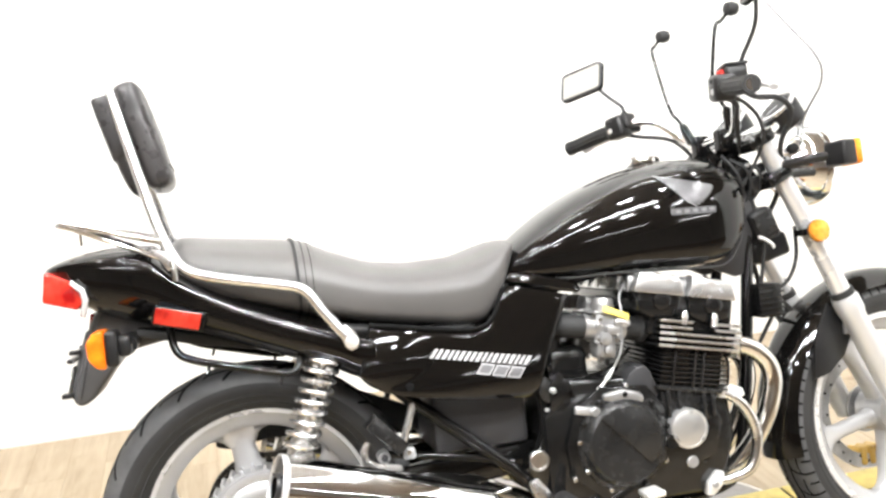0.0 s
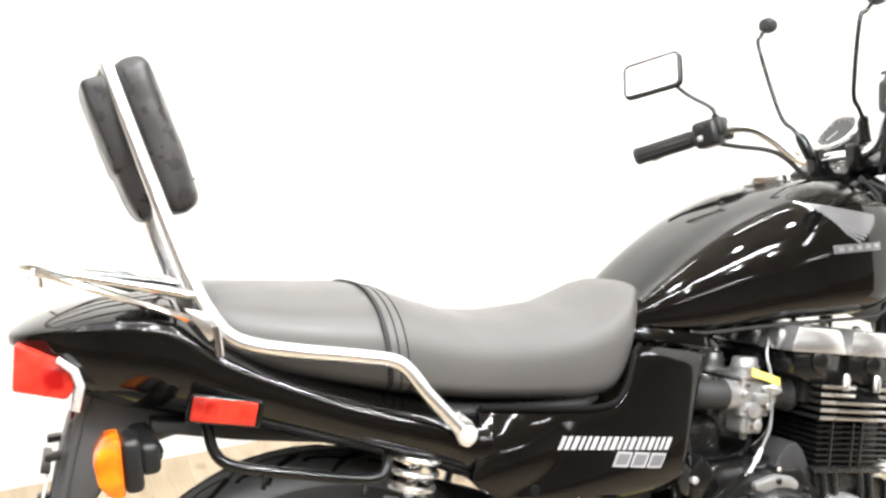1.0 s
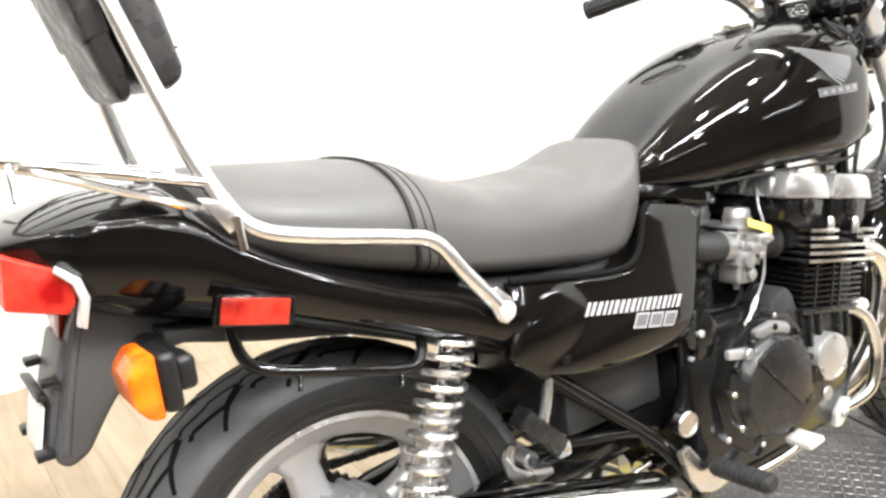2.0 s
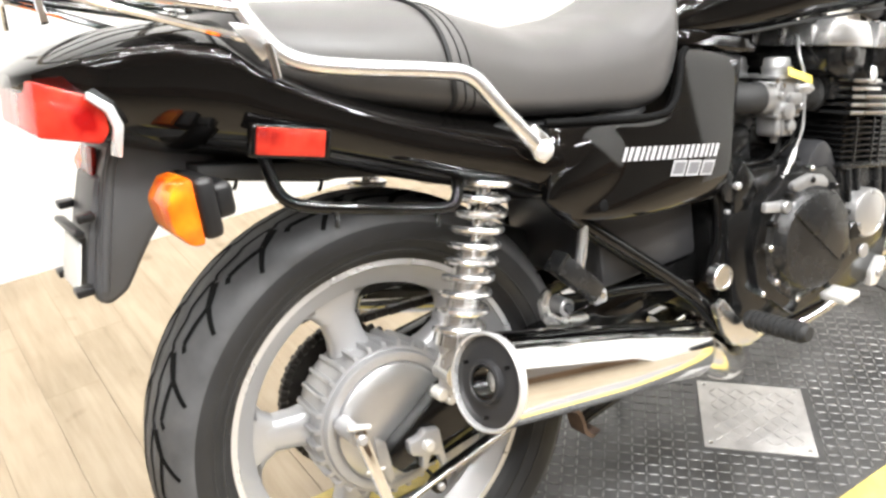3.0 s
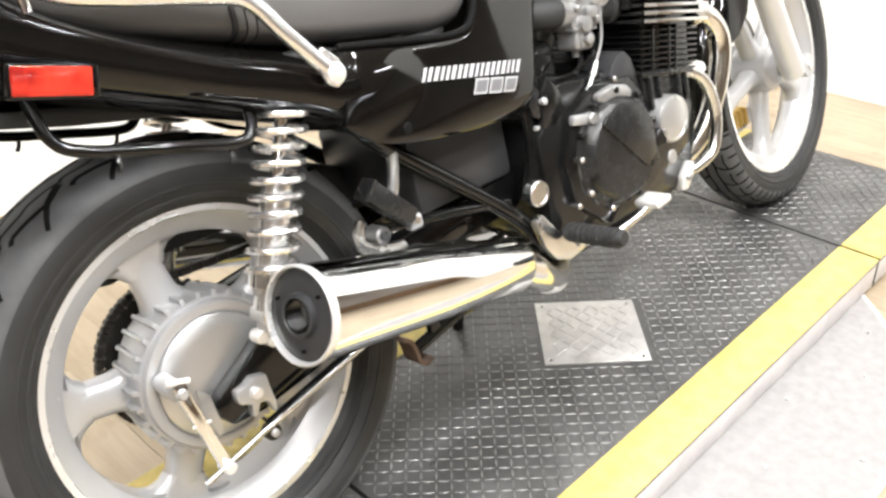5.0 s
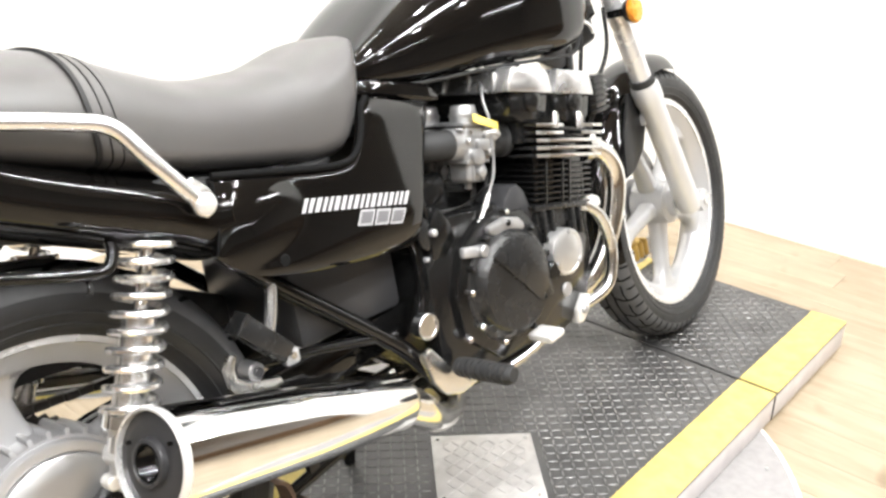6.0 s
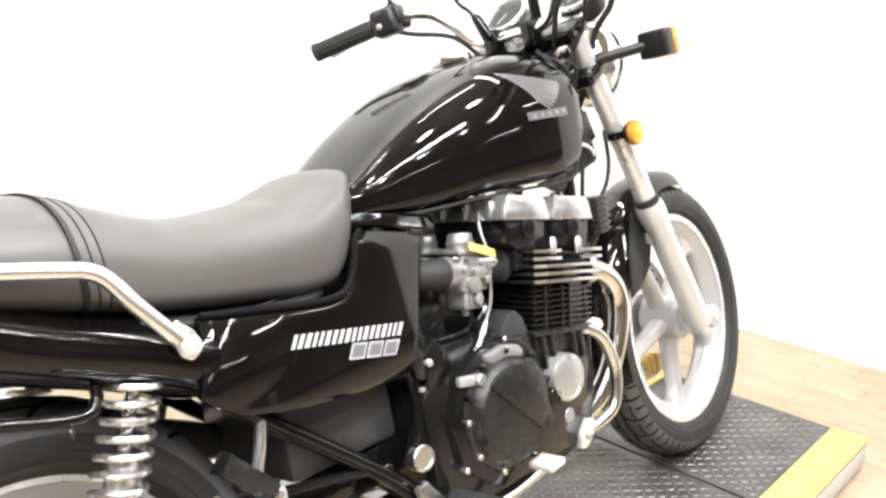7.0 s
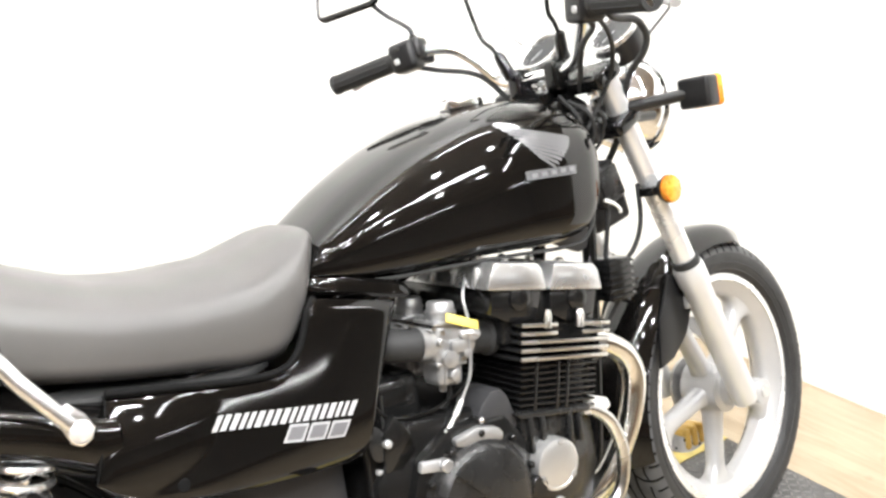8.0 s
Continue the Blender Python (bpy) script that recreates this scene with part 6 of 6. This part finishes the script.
# gauges
GM = pose(1.228, 0, 1.058, 0, -42, 0)
ga = assembly("instrument_cluster", "two round dials in black and chrome housings")
for y in (0.088, -0.088):
    b = lathe([(0.03, -0.05), (0.040, -0.045), (0.046, -0.01), (0.046, 0.004)], (0, y, 0), "z", 36)
    bmesh.ops.transform(b, matrix=GM, verts=b.verts)
    cup = part("cup", b, M_PLASTIC, ga)
    b = lathe([(0.040, 0.001), (0.0475, 0.001), (0.0475, 0.008), (0.043, 0.010), (0.040, 0.006)], (0, y, 0), "z", 40, closed=True)
    bmesh.ops.transform(b, matrix=GM, verts=b.verts)
    part("bezel", b, M_LID, cup, "chrome bezel")
    b = lathe([(0.001, 0.003), (0.041, 0.003), (0.041, 0.0045), (0.001, 0.0045)], (0, y, 0), "z", 36)
    bmesh.ops.transform(b, matrix=GM, verts=b.verts)
    part("dial", b, M_DIAL, cup)
    for k in range(13):
        a = radians(-50 + 280 * k / 12)
        b = box(0.0045, 0.0010, 0.0006, (0.035 * math.sin(a - 1.57), y + 0.035 * math.cos(a - 1.57), 0.0050), 0, pose(0, 0, 0, 0, 0, -math.degrees(a)))
        bmesh.ops.transform(b, matrix=GM, verts=b.verts)
        part("tick", b, M_WHITE, cup)
    b = box(0.03, 0.0016, 0.001, (-0.010, y + 0.006, 0.0054), 0, pose(0, 0, 0, 0, 0, -30))
    bmesh.ops.transform(b, matrix=GM, verts=b.verts)
    part("needle", b, M_WHITE, cup)
part("cluster_bracket", box(0.05, 0.22, 0.018, (1.192, 0, 1.008), 0.004, pose(0, 0, 0, 0, -38, 0)), M_CHROME, ga)
part("key_switch", lathe([(0.004, 0.962), (0.020, 0.962), (0.020, 0.985), (0.016, 0.990), (0.004, 0.990)], (1.125, 0, 0), "z", 28), M_CHROME, bike, "chrome ignition lock")

# windscreen on two rods
ws = assembly("windscreen", "clear acrylic windscreen on black rods")
WS_HALF = spline([1.020, 1.032, 1.046, 1.064, 1.085, 1.109, 1.13, 1.16, 1.20, 1.25, 1.30, 1.36, 1.40], [0.055, 0.080, 0.107, 0.140, 0.176, 0.199, 0.208, 0.203, 0.184, 0.160, 0.136, 0.105, 0.06])


def ws_at(b, z):
    return Vector((1.325 - 0.42 * (z - 1.1) - 0.055 * b * b, b * float(WS_HALF(z)), z))


wb = bmesh.new()
loops = []
for k in range(33):
    z = 1.020 + 0.380 * k / 32
    row = [ws_at(-1 + 2 * j / 16, z) for j in range(17)]
    loops.append(row + [q + Vector((0.003, 0, 0)) for q in row[::-1]])
rings(wb, loops)
shield = part("screen", wb, M_CLEAR, ws, "clear curved acrylic sheet")
shield.visible_shadow = False
# left trim is clear acrylic, imitating the glare that swallows that edge
for sd, mt in ((-1, M_GREYDEC), (1, M_CLEAR)):
    part("edge_trim", tube([ws_at(0, 1.020)] + [ws_at(sd, 1.020 + 0.380 * k / 24) for k in range(25)] + [ws_at(0, 1.40)], 0.0027, 6), mt, ws, "thin edge trim")
for s in (-1, 1):
    bend = [(1.066, 0.048, 1.050), (1.064, 0.062, 1.070), (1.060, 0.086, 1.104), (1.048, 0.110, 1.240), (1.060, 0.113, 1.265), (1.078, 0.115, 1.282)] if s > 0 else [(1.112, -0.060, 1.066), (1.092, -0.068, 1.088), (1.069, -0.078, 1.118), (1.081, -0.096, 1.243), (1.096, -0.101, 1.260), (1.116, -0.105, 1.280)]
    tip = Vector(bend[-1]) + Vector((0.008, 0, 0.006))
    part("rod", tube(bend, 0.0042, 10, 5), M_SATIN, ws, "black steel rod")
    part("knob", lathe([(0.004, -0.016), (0.013, -0.013), (0.0165, 0.0), (0.013, 0.013), (0.004, 0.016)], tip, "x", 20), M_GRIP, ws, "black rubber knob")
    part("rod_clamp", tube([Vector(bend[0]) + Vector((0.012, -s * 0.010, -0.040)), Vector(bend[0]) + Vector((0.001, -s * 0.002, -0.004)), Vector(bend[0]) + Vector((-0.001, s * 0.003, 0.006))], [0.012, 0.0105, 0.008], 14), M_SATIN, ws)

# foot controls
for s in (-1, 1):
    fp = assembly("foot_peg", "black ribbed rubber foot peg")
    part("rubber", tube([(0.588, s * 0.180, 0.298), (0.589, s * 0.185, 0.298), (0.595, s * 0.286, 0.298), (0.596, s * 0.292, 0.298)], [0.013, 0.0165, 0.0165, 0.013], 14, flat=0.85), M_GRIP, fp)
    for k in range(9):
        part("rib", tube([(0.5892 + 0.0006 * k, s * (0.191 + 0.0108 * k), 0.298), (0.5895 + 0.0006 * k, s * (0.197 + 0.0108 * k), 0.298)], 0.0186, 14, flat=0.85), M_GRIP, fp)
    part("bracket", prism([(0.528, 0.335), (0.548, 0.344), (0.578, 0.302), (0.630, 0.268), (0.642, 0.250), (0.60, 0.243), (0.562, 0.256), (0.543, 0.285)], s * 0.160, s * 0.174, 0.005), M_ALU, fp, "polished peg bracket")
    pp = assembly("passenger_peg", "folded black rubber passenger foot peg")
    peg = part("rubber", box(0.086, 0.028, 0.030, (0.247, s * 0.195, 0.478), 0.005, pose(0, 0, 0, 0, 47, 0)), M_ENGMATT, pp)
    part("end_cap", box(0.006, 0.030, 0.032, (0.217, s * 0.195, 0.510), 0.003, pose(0, 0, 0, 0, 47, 0)), M_ENGINE, pp)
    part("clevis", box(0.024, 0.018, 0.022, (0.288, s * 0.185, 0.436), 0.005), M_CAST, pp)
    part("pivot_pin", tube([(0.286, s * 0.172, 0.440), (0.286, s * 0.200, 0.440)], 0.005, 10), M_ALU, pp)
pd = part("brake_pedal", tube([(0.62, -0.17, 0.265), (0.68, -0.19, 0.255), (0.74, -0.205, 0.268), (0.772, -0.215, 0.285)], [0.009, 0.008, 0.007, 0.009], 10, 4), M_ALU, bike, "polished brake pedal")
part("pedal_pad", box(0.040, 0.052, 0.013, (0.772, -0.216, 0.287), 0.005, pose(0, 0, 0, 0, -6, 0), segs=3), M_WORN, pd, "worn bright pedal pad")
stand = part("side_stand", tube([(0.62, 0.13, 0.22), (0.60, 0.155, 0.10), (0.575, 0.172, -0.0355)], 0.011, 12), M_SATIN, bike, "black side stand")
part("brake_hose", tube([(1.03, -0.215, 1.085), (1.083, -0.202, 1.066), (1.142, -0.199, 1.062), (1.178, -0.190, 1.039), (1.184, -0.176, 1.012), (1.190, -0.13, 0.97), (1.215, -0.07, 0.87), (1.20, 0.03, 0.70), (1.36, 0.085, 0.45)], 0.0062, 8, 6), M_GRIP, bike, "black rubber brake hose")
part("throttle_cable", tube([(1.005, -0.222, 1.068), (1.06, -0.20, 1.050), (1.115, -0.165, 1.02), (1.145, -0.125, 0.975), (1.120, -0.085, 0.90), (1.02, -0.06, 0.78)], 0.004, 8, 6), M_GRIP, bike, "black throttle cable")
mc = part("master_cylinder", box(0.045, 0.060, 0.030, (1.022, -0.215, 1.112), 0.006, pose(0, 0, 0, 0, 0, -20), segs=3), M_PLASTIC, bike, "black brake fluid reservoir")
part("reservoir_lid", box(0.049, 0.064, 0.006, (1.022, -0.215, 1.130), 0.002, pose(0, 0, 0, 0, 0, -20)), M_PLASTIC, mc)

# ---- the steering stands a little to the left ----
AXIS = Vector((-0.408, 0, 0.913)).normalized()
PIVOT = Vector((1.125, 0, 0.95))
STEER = Matrix.Translation(PIVOT) @ Matrix.Rotation(radians(7.0), 4, AXIS) @ Matrix.Translation(-PIVOT)
TURNS = {"fork_leg", "front_wheel", "front_fender", "fender_stay", "brake_disc", "disc_carrier", "brake_caliper", "head_lamp", "handlebar", "mirror", "instrument_cluster", "windscreen",
         "front_indicator", "fork_reflector", "top_clamp", "lower_clamp", "axle", "key_switch", "brake_hose", "master_cylinder", "throttle_cable"}
for ob in list(bike.children):
    if ob.name.split(".")[0] in TURNS:
        ob.matrix_basis = STEER @ ob.matrix_basis

# ---- floor planks ----
PLANK_W, PLANK_L = 0.118, 0.92
M_PLANK = bpy.data.materials.new("pale_oak_plank")
M_PLANK.use_nodes = True
_n, _l = M_PLANK.node_tree.nodes, M_PLANK.node_tree.links
_b = _n["Principled BSDF"]
_b.inputs["Roughness"].default_value = 0.42
_tc = _n.new("ShaderNodeTexCoord")
_oi = _n.new("ShaderNodeObjectInfo")
_add = _n.new("ShaderNodeVectorMath")
_add.operation = "ADD"
_sc = _n.new("ShaderNodeVectorMath")
_sc.operation = "SCALE"
_sc.inputs[0].default_value = (13.0, 7.0, 3.0)
_l.new(_oi.outputs["Random"], _sc.inputs["Scale"])
_l.new(_tc.outputs["Object"], _add.inputs[0])
_l.new(_sc.outputs[0], _add.inputs[1])
_map = _n.new("ShaderNodeMapping")
_map.inputs["Scale"].default_value = (1.0, 0.10, 1.0)
_l.new(_add.outputs[0], _map.inputs["Vector"])
_g1 = _n.new("ShaderNodeTexNoise")
_g1.inputs["Scale"].default_value, _g1.inputs["Detail"].default_value, _g1.inputs["Distortion"].default_value = 22.0, 6.0, 1.2
_g2 = _n.new("ShaderNodeTexNoise")
_g2.inputs["Scale"].default_value, _g2.inputs["Detail"].default_value = 150.0, 4.0
_g3 = _n.new("ShaderNodeTexNoise")
_g3.inputs["Scale"].default_value, _g3.inputs["Detail"].default_value = 5.0, 2.0
for g in (_g1, _g2):
    _l.new(_map.outputs[0], g.inputs["Vector"])
_l.new(_add.outputs[0], _g3.inputs["Vector"])
_m1 = _n.new("ShaderNodeMath")
_m1.operation = "MULTIPLY_ADD"
_m1.inputs[1].default_value = 0.30
_l.new(_g2.outputs["Fac"], _m1.inputs[0])
_m2 = _n.new("ShaderNodeMath")
_m2.operation = "MULTIPLY_ADD"
_m2.inputs[1].default_value = 0.70
_l.new(_g1.outputs["Fac"], _m2.inputs[0])
_l.new(_m2.outputs[0], _m1.inputs[2])
_m3 = _n.new("ShaderNodeMath")
_m3.operation = "MULTIPLY_ADD"
_m3.inputs[1].default_value, _m3.inputs[2].default_value = 0.15, -0.185
_l.new(_oi.outputs["Random"], _m3.inputs[0])
_m4 = _n.new("ShaderNodeMath")
_m4.operation = "MULTIPLY_ADD"
_m4.inputs[1].default_value = 0.55
_l.new(_g3.outputs["Fac"], _m4.inputs[0])
_l.new(_m3.outputs[0], _m4.inputs[2])
_k = _n.new("ShaderNodeTexNoise")          # knots
_k.inputs["Scale"].default_value, _k.inputs["Detail"].default_value = 11.0, 1.0
_l.new(_add.outputs[0], _k.inputs["Vector"])
_kr = _n.new("ShaderNodeMapRange")
_kr.inputs["From Min"].default_value, _kr.inputs["From Max"].default_value = 0.68, 0.78
_kr.inputs["To Min"].default_value, _kr.inputs["To Max"].default_value = 0.0, -0.30
_l.new(_k.outputs["Fac"], _kr.inputs["Value"])
_m5 = _n.new("ShaderNodeMath")
_m5.operation = "ADD"
_l.new(_m4.outputs[0], _m5.inputs[0])
_l.new(_kr.outputs["Result"], _m5.inputs[1])
_l.new(_m5.outputs[0], _m2.inputs[2])
_r = _n.new("ShaderNodeValToRGB")
_r.color_ramp.elements[0].position, _r.color_ramp.elements[0].color = 0.28, (0.210, 0.158, 0.100, 1)
_r.color_ramp.elements[1].position, _r.color_ramp.elements[1].color = 0.80, (0.385, 0.312, 0.220, 1)
_e = _r.color_ramp.elements.new(0.52)
_e.color = (0.305, 0.240, 0.162, 1)
_l.new(_m1.outputs[0], _r.inputs[0])
_l.new(_r.outputs[0], _b.inputs["Base Color"])
_bp = _n.new("ShaderNodeBump")
_bp.inputs["Strength"].default_value, _bp.inputs["Distance"].default_value = 0.25, 0.001
_l.new(_m1.outputs[0], _bp.inputs["Height"])
_l.new(_bp.outputs[0], _b.inputs["Normal"])


def plank_mesh(w, l):
    b = box(w - 0.0007, l - 0.0007, 0.004, (0, 0, -0.002), 0.0007, segs=1)
    me = bpy.data.meshes.new("plank")
    b.to_mesh(me)
    b.free()
    me.materials.append(M_PLANK)
    return me


PLANK = plank_mesh(PLANK_W, PLANK_L)
far_v, far_f = [], []
rng = random.Random(5)
planks = 0
ix = 0
x = X0 + PLANK_W / 2
while x < XE - PLANK_W / 2 + 0.001:
    y = Y1 - PLANK_L / 2 + 0.0 - rng.random() * PLANK_L
    first = True
    cells = []
    top = Y1
    while top > Y0 + 0.01:
        l = PLANK_L if top < Y1 else 0.2 + rng.random() * 0.7
        l = min(l, top - Y0)
        cells.append((top - l / 2, l))
        top -= l
    for cy, l in cells:
        near = -2.2 < x < X1 and cy > -1.3 and l > PLANK_L - 0.01
        if near and planks < 300:
            o = new("plank", PLANK)
            o.parent = floor
            o.location = (x, cy, FLOOR)
            planks += 1
        else:
            k = len(far_v)
            hw, hl = PLANK_W / 2 - 0.0006, l / 2 - 0.0006
            far_v += [(x - hw, cy - hl, FLOOR), (x + hw, cy - hl, FLOOR), (x + hw, cy + hl, FLOOR), (x - hw, cy + hl, FLOOR)]
            far_f.append((k, k + 1, k + 2, k + 3))
    x += PLANK_W
fm = bpy.data.meshes.new("plank_field")
fm.from_pydata(far_v, [], far_f)
tagged(part_mesh("plank_field", fm, M_PLANK, floor, smooth=False), kind="stuff")
